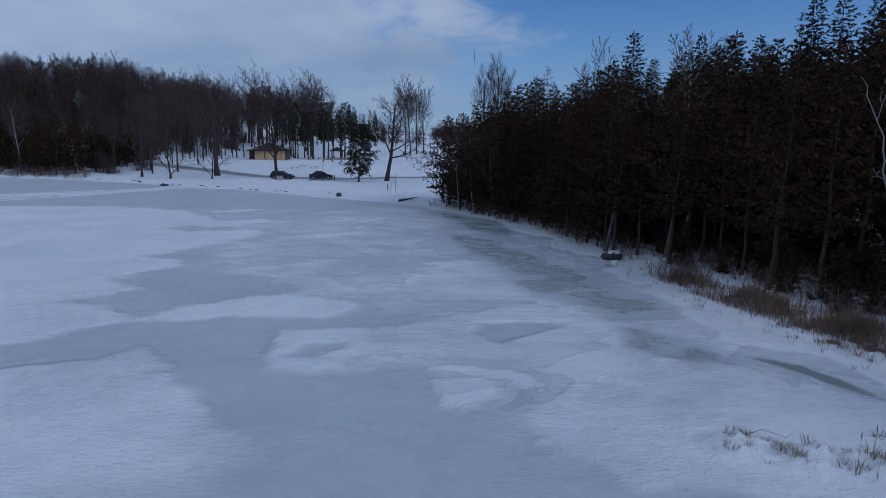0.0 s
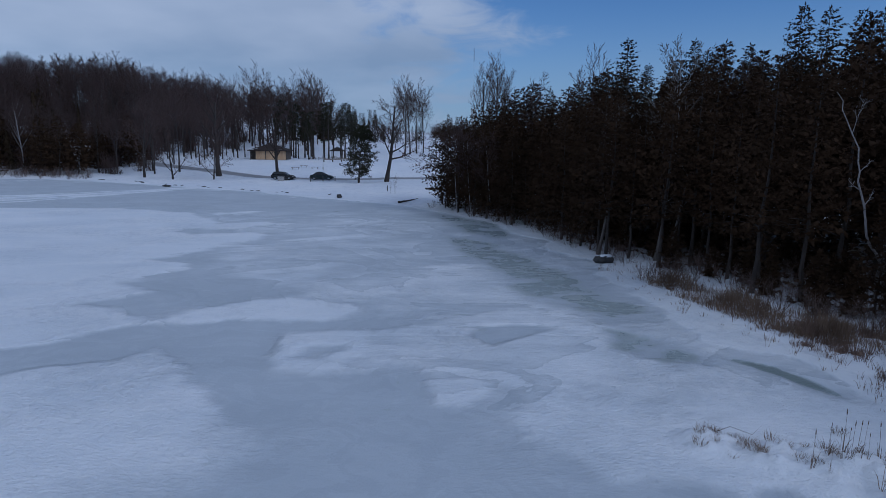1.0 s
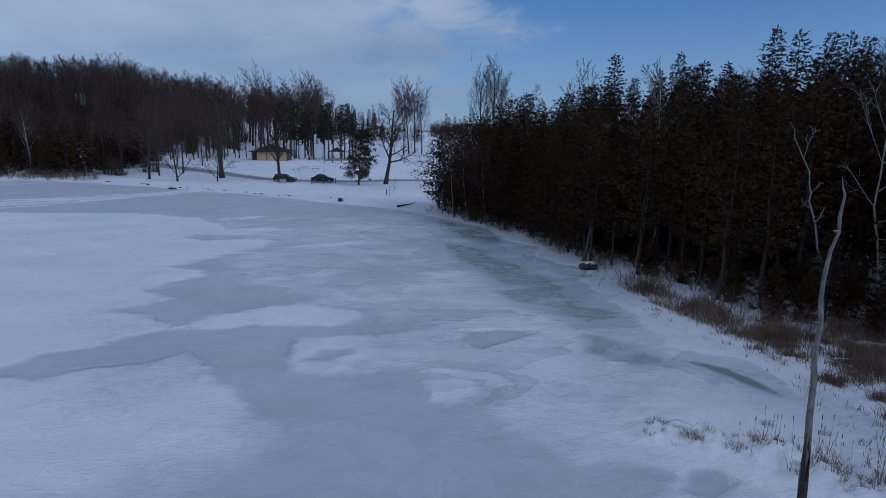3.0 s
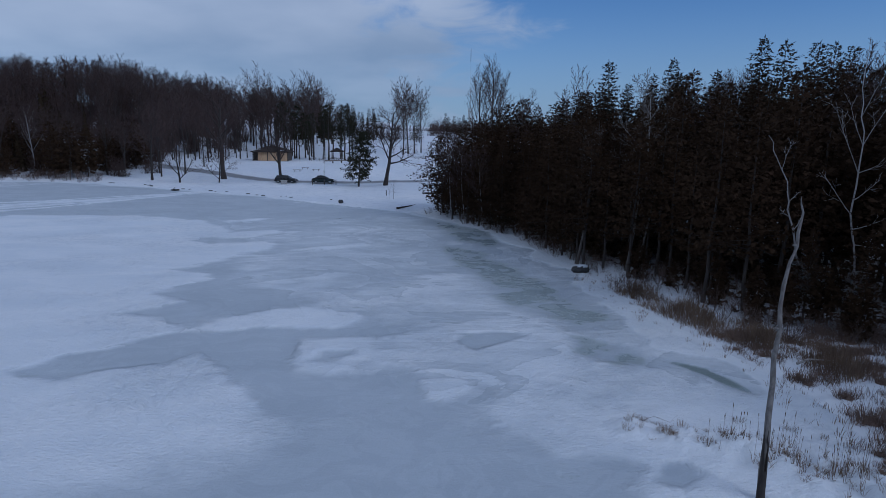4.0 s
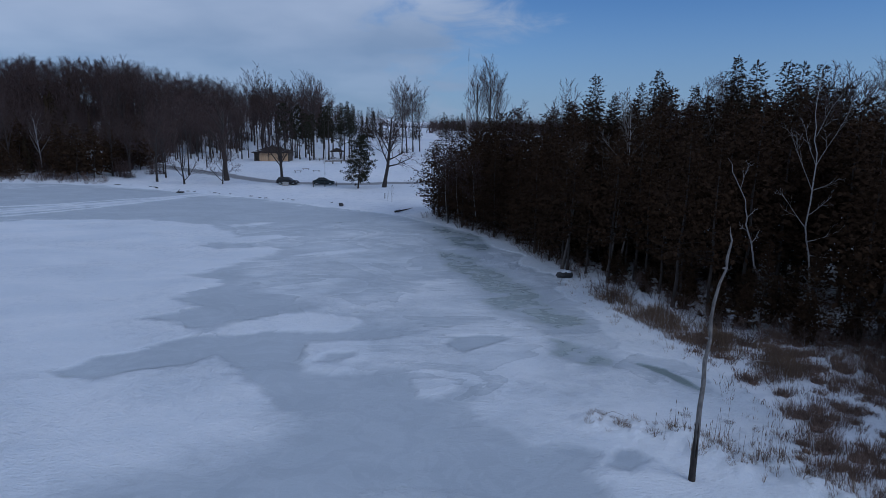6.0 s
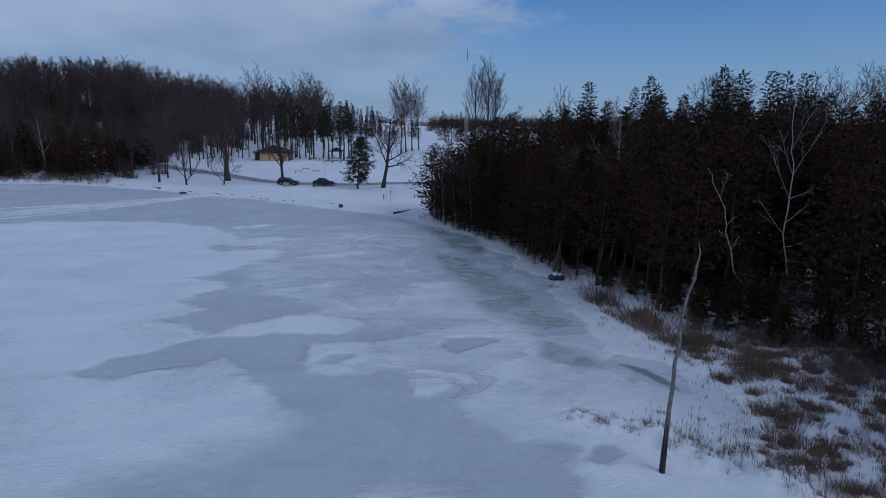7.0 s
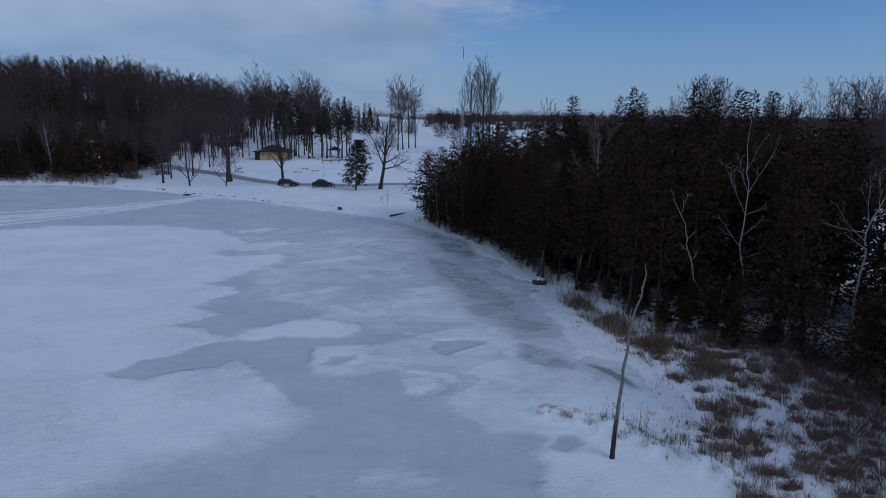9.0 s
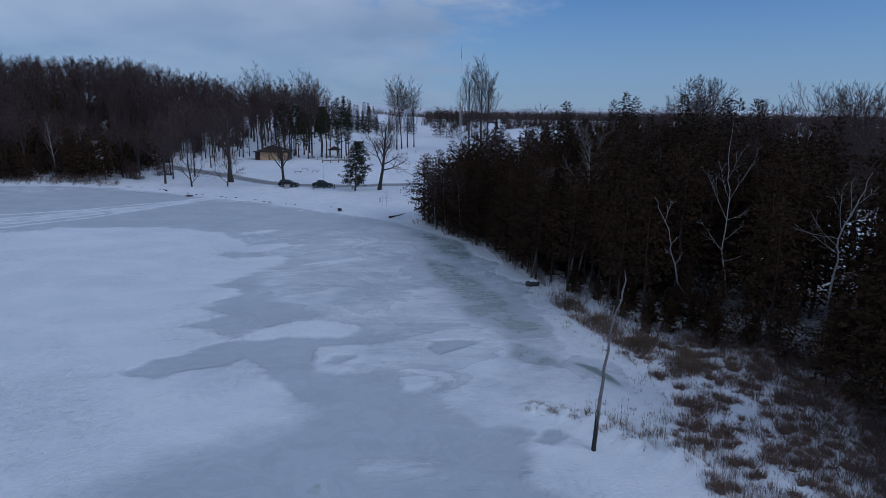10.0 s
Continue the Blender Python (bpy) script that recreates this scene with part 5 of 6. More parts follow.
for x, y in scatter(rng, 60, (-112, -64), (116, 134), 1.0, lambda x, y: 0.4 < inland(x, y) < 5.0, []):
    spots[rng.randrange(2)].append((x, y, rng.uniform(0.8, 1.5), rng.uniform(0, 360)))
for k in (0, 1):
    plant(shrubs[k], spots[k])


def cattail(seed, tall):
    r = random.Random(seed)
    stalk, head, leaf = Geo(), Geo(), Geo()
    lean = Vector((r.gauss(0, 0.06), r.gauss(0, 0.06), 1))
    stalk.tube([Vector((0, 0, -0.1)), lean * tall * 0.5, lean * tall], [0.006, 0.005, 0.003], 4)
    head.tube([lean * (tall * k) for k in (0.84, 0.855, 0.95, 0.965)], [0.004, 0.013, 0.013, 0.004], 6)
    blades(leaf, r, 0, 0, 0, 5, 0.05, tall * 0.55, 0.009, 0.3)
    root = new("cattail")
    part("stalk", stalk, REED, root)
    part("seed_head", head, CATTAIL, root, "dark brown seed head")
    part("leaf", leaf, REED, root)
    return tagged(root, "dry cattail stalk with a brown seed head in snow", "cattail", "cattails")


def lake_top(x, y):
    """Height of the snow on the lake near a spot."""
    i = int(np.argmin((ix - x) ** 2 + (iy - y) ** 2))
    return max(float(iz[i]), height(x, y))


cats = [cattail(221, 1.25), cattail(222, 1.5), cattail(223, 1.0)]
spots = [[], [], []]
for _ in range(100):
    f = rng.random()
    x, y = 11.4 + 6.2 * f + rng.gauss(0, 0.45), 12.6 - 3.6 * f * f - 1.2 * f + rng.gauss(0, 0.55)
    spots[rng.randrange(3)].append((x, y, rng.uniform(0.6, 0.95), rng.uniform(0, 360)))
for k in range(3):
    (x, y, s, a), rest = spots[k][0], spots[k][1:]
    cats[k].matrix_basis = at(x, y, lake_top(x, y), a, s)
    for x, y, s, a in rest:
        m = at(x, y, lake_top(x, y), a, s)
        copy_thing(cats[k], m).matrix_basis = m

small = [tagged(new("grass_clump", None), "small pale dry grass clump on a snow drift", "grass clump", "grass clumps")]
g = Geo()
blades(g, random.Random(231), 0, 0, 0, 56, 0.24, 0.36, 0.006, 0.6)
part("grass", g, REED, small[0])
clumps = [(8.95, 14.75), (9.25, 14.6), (9.65, 14.5), (10.0, 14.3), (10.5, 14.0), (10.8, 13.75), (11.15, 13.6), (11.6, 13.4), (9.5, 15.1), (12.2, 12.9), (12.7, 12.6), (13.3, 12.2), (13.8, 12.3), (14.3, 11.6),
          (14.6, 11.0), (13.9, 11.4), (15.1, 10.6), (15.4, 10.1), (14.9, 9.6), (15.8, 9.4), (13.0, 14.8), (14.6, 14.2), (15.5, 13.6)]
for _ in range(12):
    f = rng.random() ** 1.3
    clumps.append((8.6 + 3.2 * f + rng.gauss(0, 0.15), 14.2 - 1.8 * f + rng.gauss(0, 0.22)))
for _ in range(24):
    f = rng.random()
    clumps.append((12.2 + 4.6 * f + rng.gauss(0, 0.5), 12.2 - 3.4 * f + rng.gauss(0, 0.5)))
for i, (x, y) in enumerate(clumps):
    m = at(x, y, lake_top(x, y), rng.uniform(0, 360), rng.uniform(0.4, 0.9))
    if i == 0:
        small[0].matrix_basis = m
    else:
        copy_thing(small[0], m).matrix_basis = m

# the dead trunk standing in the ice
snag = new("dead_tree")
g, lower = Geo(), Geo()
spine = [Vector(p) for p in ((0, 0, -0.3), (0.1, 0.2, 0.8), (0.22, 0.4, 1.6), (0.38, 0.65, 2.4), (0.52, 0.9, 3.22), (0.68, 1.15, 4.0), (0.80, 1.4, 4.78), (0.92, 1.6, 5.4), (1.16, 1.85, 6.05),
                             (1.37, 2.1, 6.7), (1.62, 2.25, 7.2), (1.73, 2.4, 7.6), (1.93, 2.6, 8.2), (1.88, 2.65, 8.45), (1.91, 2.7, 8.72))]
girth = (0.115, 0.10, 0.094, 0.088, 0.08, 0.074, 0.068, 0.066, 0.062, 0.05, 0.042, 0.05, 0.032, 0.024, 0.007)
r = random.Random(77)
g.tube([p + Vector((r.gauss(0, 0.03), r.gauss(0, 0.03), 0)) for p in spine], girth, 9)
part("trunk", g, DEADWOOD, snag, "bare silver-grey wood tapering to a crooked tip", True)
lower.tube([Vector((0, 0, -0.25)), Vector((0.04, 0.09, 0.3)), Vector((0.11, 0.2, 0.85)), Vector((0.16, 0.3, 1.25))], [0.135, 0.116, 0.106, 0.099], 9)
for k_, q in enumerate(lower.v[-9:]):
    q.z += r.uniform(0.3, 1.1) if k_ % 2 else r.uniform(-0.75, -0.4)
part("bark", lower, BARK_DARK, snag, "dark wet bark at the foot", True)
for p, d, n in (((0.8, 1.4, 4.8), (-0.9, 0, 0.3), 0.16), ((1.62, 2.25, 7.22), (-1, 0, 0.1), 0.15), ((0.5, 0.85, 3.1), (-0.9, 0.2, 0.2), 0.1), ((1.2, 1.9, 6.1), (-0.8, 0, 0.5), 0.12)):
    q = Vector(p)
    stub = Geo()
    stub.tube([q, q + Vector(d) * n * 0.5, q + Vector(d) * n], [0.05, 0.04, 0.01], 5)
    part("branch_stub", stub, DEADWOOD, snag)
snag.matrix_basis = at(11.07, 9.9, 0.05)
tagged(snag, "tall dead grey tree trunk standing in the lake snow", "dead tree")


def stick(name, pts, r0, mat, label, category, twigs=0):
    g = Geo()
    pts = [Vector(p) for p in pts]
    n = len(pts) - 1
    g.tube(pts, [r0 * (1 - 0.8 * k / n) for k in range(n + 1)], 6)
    rr = random.Random(len(label))
    for k in range(twigs):
        f = 0.2 + 0.75 * k / max(1, twigs)
        i = min(int(f * n), n - 1)
        p = pts[i].lerp(pts[i + 1], f * n - i)
        a = rr.uniform(0, 6.28)
        q = p + Vector((math.cos(a), math.sin(a), 0.45)) * rr.uniform(0.25, 0.7) * (1.1 - f)
        g.tube([p, q], [r0 * 0.35, r0 * 0.1], 4)
    return tagged(new(name, mesh(name, g, mat)), label, category)


z = height(19.0, 19.9)
stick("fallen_branch", [(18.3, 19.8, z + 0.25), (18.9, 19.9, z + 0.42), (19.8, 20.0, z + 0.33), (20.6, 20.3, z + 0.15)], 0.06, BARK_BIRCH, "pale fallen birch branch across the sedge", "branch", 3)
z = height(19.8, 6.0)
stick("dead_sapling", [(19.8, 6.0, z - 0.1), (20.1, 6.4, z + 0.8), (20.5, 6.9, z + 1.7), (20.6, 7.2, z + 2.6)], 0.03, TWIG_RED, "leaning dead sapling among the sedge tussocks", "sapling", 14)
z = lake_top(9.6, 14.9)
stick("twig", [(9.4, 15.0, z), (9.8, 14.9, z + 0.22), (10.3, 14.6, z + 0.12), (10.5, 14.5, z + 0.45)], 0.010, TWIG_RED, "crooked dead twig on a snow drift", "twig", 4)

# boulder with a cap of snow by the cedars
rock = new("boulder")
rr = random.Random(55)
g = Geo()
g.blob((0, 0, 0.2), (0.95, 0.6, 0.38), rr, 0.22, 7, 12)
part("stone", g, STONE, rock, smooth=True)
g = Geo()
g.blob((0.15, 0.05, 0.5), (0.6, 0.42, 0.2), rr, 0.12, 6, 12)
part("snow_cap", g, SNOW, rock, "rounded cap of white snow", True)
rock.matrix_basis = at(13.8, 40.5, 0.06, 8, 0.82)
tagged(rock, "dark boulder with a snow cap on the shore", "boulder")

# ---- things on the far bank ----
WOOD_TAN = plain("tan_boards", (0.42, 0.27, 0.15), (0.58, 0.40, 0.24), 0.7, 2.0, (1, 1, 0.2), bump=0.01)
WOOD_GREY = plain("grey_boards", (0.16, 0.14, 0.125), (0.30, 0.27, 0.24), 0.8, 3.0, (1, 1, 1), bump=0.01)
WOOD_DARK = plain("dark_boards", (0.045, 0.036, 0.030), (0.09, 0.072, 0.06), 0.75, 3.0)
SHINGLE = plain("brown_shingles", (0.020, 0.014, 0.012), (0.042, 0.031, 0.026), 0.95, 2.5, bump=0.02)
PAINT_BLACK = plain("black_car_paint", (0.010, 0.011, 0.013), (0.022, 0.023, 0.026), 0.25, 1.5)
PAINT_GREEN = plain("dark_green_car_paint", (0.008, 0.014, 0.014), (0.016, 0.026, 0.026), 0.22, 1.5)
TYRE = plain("tyre_rubber", (0.014, 0.014, 0.014), (0.03, 0.03, 0.03), 0.9, 12.0)
STEEL = plain("grey_steel", (0.36, 0.37, 0.38), (0.52, 0.53, 0.54), 0.4, 5.0, metal=0.7)
WHITE_PAINT = plain("white_paint", (0.68, 0.69, 0.70), (0.80, 0.80, 0.80), 0.5, 4.0)
CONCRETE = plain("concrete", (0.26, 0.25, 0.24), (0.38, 0.37, 0.355), 0.9, 5.0, bump=0.01)
LAMP_RED = plain("red_lens", (0.22, 0.01, 0.01), (0.34, 0.02, 0.02), 0.2, 8.0)
LAMP_CLEAR = plain("clear_lens", (0.5, 0.5, 0.5), (0.7, 0.7, 0.7), 0.15, 8.0)
GLASS = glass_material("dark_car_glass")


def slab(size, bevel=0.0):
    """A box with worn edges, as a Geo."""
    bm = bmesh.new()
    bmesh.ops.create_cube(bm, size=1.0)
    bmesh.ops.scale(bm, vec=size, verts=bm.verts)
    if bevel:
        bmesh.ops.bevel(bm, geom=bm.edges[:], offset=bevel, segments=1, affect="EDGES")
    g = Geo()
    bm.verts.index_update()
    g.v = [v.co.copy() for v in bm.verts]
    g.f = [tuple(v.index for v in f.verts) for f in bm.faces]
    bm.free()
    return g


def bit(name, size, where, mat, parent, label="", bevel=0.01, turn=(0, 0, 0)):
    g = slab(size, bevel)
    m = pose(*where, *turn)
    g.v = [m @ p for p in g.v]
    return part(name, g, mat, parent, label)


def hut(x, y, z):
    root = new("park_hut")
    w, d, h = 9.4, 6.6, 2.35
    for k in range(3):
        bit("wall_panel", (2.66, 0.14, h), (-w / 2 + 1.4 + 1.35 + 2.72 * k, 0, h / 2), WOOD_TAN, root, "pale tan boarded panel")
        for s in range(1, 5):
            bit("batten", (0.05, 0.03, h - 0.1), (-w / 2 + 1.4 + 0.02 + 2.72 * k + s * 0.54, -0.085, h / 2), WOOD_TAN, root, bevel=0)
    for k in range(4):
        bit("post", (0.2, 0.2, h + 0.1), (-w / 2 + 1.36 + 2.73 * k, -0.04, h / 2), WOOD_DARK, root)
    bit("post", (0.18, 0.18, h + 0.1), (-w / 2 + 0.1, -0.02, h / 2), WOOD_DARK, root)
    bit("side_wall", (0.14, d, h), (w / 2 - 0.07 - 0.0, d / 2 + 0.08, h / 2), WOOD_DARK, root)
    bit("side_wall", (0.14, d, h), (-w / 2 + 1.3, d / 2 + 0.08, h / 2), WOOD_DARK, root)
    # dark panel added for the shade inside the open porch
    bit("porch_shade", (1.2, 0.14, h), (-w / 2 + 0.65, 0.7, h / 2), WOOD_DARK, root, "added dark panel standing in for the shaded porch interior")
    bit("back_wall", (w - 1.3, 0.14, h), (0.6, d + 0.1, h / 2), WOOD_DARK, root)
    bit("floor_slab", (w + 0.4, d + 0.6, 0.3), (0, d / 2, -0.1), CONCRETE, root)
    g = Geo()
    ex, ey0, ey1, rx = w / 2 + 0.55, -0.75, d + 0.8, 1.0
    top = h + 1.75
    g.v = [Vector(p) for p in ((-ex, ey0, h - 0.05), (ex, ey0, h - 0.05), (ex, ey1, h - 0.05), (-ex, ey1, h - 0.05), (-rx, d / 2, top), (rx, d / 2, top),
                               (-ex, ey0, h + 0.12), (ex, ey0, h + 0.12), (ex, ey1, h + 0.12), (-ex, ey1, h + 0.12))]
    g.f = [(6, 7, 5, 4), (7, 8, 5), (8, 9, 4, 5), (9, 6, 4), (0, 1, 7, 6), (1, 2, 8, 7), (2, 3, 9, 8), (3, 0, 6, 9), (3, 2, 1, 0)]
    roof = part("roof", g, SHINGLE, root, "brown shingled hip roof")
    g = Geo()
    for c, s in (((-ex + 0.9, -0.05, h + 0.30), (0.95, 0.35, 0.07)), ((-3.4, 0.6, h + 0.62), (0.9, 0.22, 0.06)), ((0.2, d / 2, top + 0.03), (1.1, 0.4, 0.10)), ((3.2, 0.25, h + 0.48), (0.7, 0.2, 0.05))):
        g.blob(c, s, random.Random(3), 0.2, 5, 9)
    snow = part("roof_snow", g, SNOW, roof, "thin patches of snow", True)
    bit("vent_cap", (1.3, 0.7, 0.4), (0, d / 2, top + 0.02), WOOD_DARK, root)
    root.matrix_basis = pose(x, y, z, 0, 0, 0)
    return tagged(root, "tan boarded park hut with a brown hip roof", "hut")


hut(-40.0, 165.5, 2.95)


def loft(geo, stations):
    """Closed rings (x, half width low, half width top, z low, z shoulder, z top) joined along x."""
    base, n = len(geo.v), 8
    for x, a, b, z0, z1, z2 in stations:
        for y, z in ((-a * 0.9, z0), (a * 0.9, z0), (a, (z0 + z1) / 2), (a * 0.97, z1), (b, z2), (-b, z2), (-a * 0.97, z1), (-a, (z0 + z1) / 2)):
            geo.v.append(Vector((x, y, z)))
    for i in range(len(stations) - 1):
        for s in range(n):
            p, q = base + i * n + s, base + i * n + (s + 1) % n
            geo.f.append((p, q, q + n, p + n))
    geo.f.append(tuple(reversed(range(base, base + n))))
    geo.f.append(tuple(range(base + (len(stations) - 1) * n, base + len(stations) * n)))


def wheel(parent, x, y):
    g, rim = Geo(), Geo()
    prof = ((0.20, -0.10), (0.29, -0.11), (0.325, -0.07), (0.325, 0.07), (0.29, 0.11), (0.20, 0.10))
    n = 18
    for s in range(n):
        a = 2 * math.pi * s / n
        for r_, w_ in prof:
            g.v.append(Vector((x + r_ * math.cos(a), y + w_, 0.325 + r_ * math.sin(a))))
    for s in range(n):
        for k in range(5):
            p, q = s * 6 + k, (s + 1) % n * 6 + k
            g.f.append((p, q, q + 1, p + 1))
    hub = new("wheel")
    hub.parent = parent
    part("tyre", g, TYRE, hub)
    rim.tube([Vector((x, y - 0.07, 0.325)), Vector((x, y + 0.07, 0.325))], [0.205, 0.205], 14, True)
    for k in range(5):
        a = 2 * math.pi * k / 5
        rim.box((x + 0.1 * math.cos(a), y + (0.08 if y > 0 else -0.08), 0.325 + 0.1 * math.sin(a)), (0.18, 0.02, 0.05), pose(0, 0, 0, 0, -math.degrees(a), 0).to_3x3())
    part("rim", rim, STEEL, hub, "grey alloy rim")


def car(name, wagon, paint, label, x, y, z, turn):
    root = new(name)
    body = Geo()
    loft(body, [(-2.22, 0.62, 0.60, 0.38, 0.58, 0.72), (-2.12, 0.80, 0.74, 0.26, 0.66, 0.88 if wagon else 0.90), (-1.5, 0.88, 0.80, 0.20, 0.72, 0.95), (-0.4, 0.89, 0.82, 0.20, 0.72, 0.94),
                (0.7, 0.89, 0.82, 0.20, 0.72, 0.92), (1.3, 0.87, 0.78, 0.20, 0.68, 0.86), (1.9, 0.82, 0.70, 0.24, 0.60, 0.76), (2.18, 0.66, 0.56, 0.34, 0.52, 0.64)])
    shell = part("body", body, paint, root, smooth=False)
    top = Geo()
    if wagon:
        loft(top, [(-2.02, 0.72, 0.60, 0.86, 1.0, 1.10), (-1.75, 0.76, 0.60, 0.90, 1.1, 1.42), (-0.9, 0.78, 0.62, 0.92, 1.12, 1.48), (0.1, 0.78, 0.62, 0.90, 1.12, 1.45), (0.5, 0.77, 0.60, 0.89, 1.05, 1.30), (1.12, 0.72, 0.62, 0.84, 0.88, 0.90)])
    else:
        loft(top, [(-1.75, 0.72, 0.62, 0.90, 0.93, 0.96), (-1.15, 0.76, 0.60, 0.92, 1.1, 1.34), (-0.6, 0.78, 0.60, 0.92, 1.12, 1.43), (0.1, 0.78, 0.60, 0.90, 1.12, 1.42), (0.5, 0.77, 0.59, 0.89, 1.05, 1.28), (1.15, 0.72, 0.62, 0.84, 0.88, 0.90)])
    part("cabin_glass", top, GLASS, root, "dark glass")
    roof = Geo()
    xs = (-1.78, 0.15) if wagon else (-1.12, 0.15)
    loft(roof, [(xs[0], 0.60, 0.52, 1.38, 1.43, 1.46), ((xs[0] + xs[1]) / 2, 0.635, 0.56, 1.42, 1.47, 1.505), (xs[1], 0.61, 0.54, 1.38, 1.43, 1.465)])
    part("roof", roof, paint, root)
    for s in (-1, 1):
        for px_ in ((-1.0, -0.05) if not wagon else (-1.15, -0.1)):
            bit("pillar", (0.07, 0.05, 0.56), (px_, s * 0.705, 1.17), paint, root, turn=(s * 17, 0, 0))
        bit("mirror", (0.1, 0.18, 0.12), (0.62, s * 0.95, 0.98), paint, root, bevel=0.02)
        bit("headlight", (0.14, 0.3, 0.11), (2.05, s * 0.55, 0.62), LAMP_CLEAR, root)
        bit("tail_light", (0.1, 0.28, 0.14), (-2.16, s * 0.55, 0.72), LAMP_RED, root)
        for px_ in (-1.36, 1.36):
            wheel(root, px_, s * 0.78)
    bit("bumper", (0.14, 1.5, 0.16), (2.14, 0, 0.38), TYRE, root, bevel=0.03)
    bit("bumper", (0.14, 1.5, 0.16), (-2.2, 0, 0.42), TYRE, root, bevel=0.03)
    root.matrix_basis = pose(x, y, z, 0, 0, turn)
    return tagged(root, label, "car")


# ---- the park road ----
route = [(-150, 186), (-110, 170), (-79, 158), (-60, 147), (-47, 138.5), (-38.5, 131), (-31, 124.6), (-24, 120.6), (-14, 119.0), (-4, 119.6), (8, 122), (22, 127), (40, 138), (70, 150)]
pts = []
for k in range(len(route) - 1):
    p0, p1, p2, p3 = (Vector(route[min(max(k + o, 0), len(route) - 1)]) for o in (-1, 0, 1, 2))
    for s in range(12):
        t = s / 12
        pts.append(0.5 * ((2 * p1) + (p2 - p0) * t + (2 * p0 - 5 * p1 + 4 * p2 - p3) * t * t + (3 * p1 - p0 - 3 * p2 + p3) * t ** 3))
rv, edge = [], []
for k, p in enumerate(pts):
    d = (pts[min(k + 1, len(pts) - 1)] - pts[max(k - 1, 0)]).normalized()
    side = Vector((-d.y, d.x))
    for c in range(7):
        f = c / 3 - 1
        rv.append(p + side * f * 2.8)
        edge.append(abs(f))
rx_, ry_ = np.array([p.x for p in rv]), np.array([p.y for p in rv])
# the road lies 5 cm over the ground at its middle, and dips under it at the sides
rz_ = np.array([height(a, b) for a, b in zip(rx_, ry_)]) + 0.09 - 0.08 * np.array(edge)
i = np.arange(len(pts) * 7).reshape(-1, 7)
rf = np.stack([i[:-1, :-1], i[:-1, 1:], i[1:, 1:], i[1:, :-1]], -1).reshape(-1, 4)[:, ::-1]
road_mesh = array_mesh("road", np.stack([rx_, ry_, rz_], 1), rf, ROAD, True)
float_attr(road_mesh, "edge", np.array(edge) ** 1.5)
tagged(new("road", road_mesh), "narrow slushy grey park road", "road", kind="structure")

car("car", False, PAINT_GREEN, "dark green sedan parked on the snowy road edge", -18.0, 116.8, height(-18, 116.8) + 0.02, 2)
car("car", True, PAINT_BLACK, "black hatchback parked beside a bare tree", -25.6, 118.2, height(-25.6, 118.2) + 0.02, -6)


def lamp_post(x, y):
    root = new("street_lamp")
    z = height(x, y)
    pole, arm, head = Geo(), Geo(), Geo()
    pole.tube([Vector((0, 0, -0.2)), Vector((0, 0, 0.3)), Vector((0, 0, 7.0))], [0.11, 0.08, 0.05], 8, True)
    part("pole", pole, WHITE_PAINT, root)
    arm.tube([Vector((0, 0, 6.8)), Vector((-0.25, 0, 7.15)), Vector((-0.8, 0, 7.25))], [0.035, 0.03, 0.03], 6)
    part("arm", arm, WHITE_PAINT, root)
    bit("lamp_head", (0.5, 0.2, 0.12), (-0.95, 0, 7.24), STEEL, root, bevel=0.03)
    bit("sign_plate", (0.35, 0.03, 0.5), (0, -0.1, 1.9), WHITE_PAINT, root)
    root.matrix_basis = at(x, y, z)
    tagged(root, "white street lamp pole behind the parked cars", "street lamp")


lamp_post(-18.6, 122.4)


def picnic_table(x, y, turn, first=None):
    z = height(x, y)
    if first:
        m = at(x, y, z, turn)
        copy_thing(first, m).matrix_basis = m
        return first
    root = new("picnic_table")
    for k in range(4):
        bit("plank", (1.9, 0.17, 0.05), (0, -0.285 + 0.19 * k, 0.74), WOOD_GREY, root)
    for s in (-1, 1):
        bit("seat", (1.9, 0.28, 0.05), (0, s * 0.72, 0.44), WOOD_GREY, root)
        for e in (-0.65, 0.65):
            bit("leg", (0.09, 0.06, 0.92), (e, s * 0.38, 0.37), WOOD_DARK, root, turn=(s * 28, 0, 0))
    for e in (-0.65, 0.65):
        bit("brace", (0.06, 1.6, 0.09), (e + 0.07, 0, 0.40), WOOD_DARK, root)
    root.matrix_basis = at(x, y, z, turn)
    return tagged(root, "weathered grey wooden picnic table in the snow", "picnic table", "picnic tables")


first = picnic_table(-63.4, 131.6, 8)
for x, y, a in ((-26.5, 169.5, 10), (-21.5, 172.5, 80), (-29.5, 173.0, 30), (-18.5, 170.5, 0), (-24.0, 176.0, 50), (-57.0, 166.0, 4)):
    picnic_table(x, y, a, first)

for i, (x, y, n) in enumerate(((-27.6, 139.6, 1.9), (-23.4, 140.8, 1.8), (-26.6, 144.5, 1.7))):
    root = new("bench")
    bit("seat", (n, 0.42, 0.07), (0, 0, 0.43), WOOD_GREY, root)
    for s in (-0.7, 0.7):
        bit("leg", (0.12, 0.36, 0.42), (s * n / 2, 0, 0.19), CONCRETE, root)
    root.matrix_basis = at(x, y, height(x, y), 3 * i)
    tagged(root, "low wooden bench standing in the park snow", "bench", "benches")

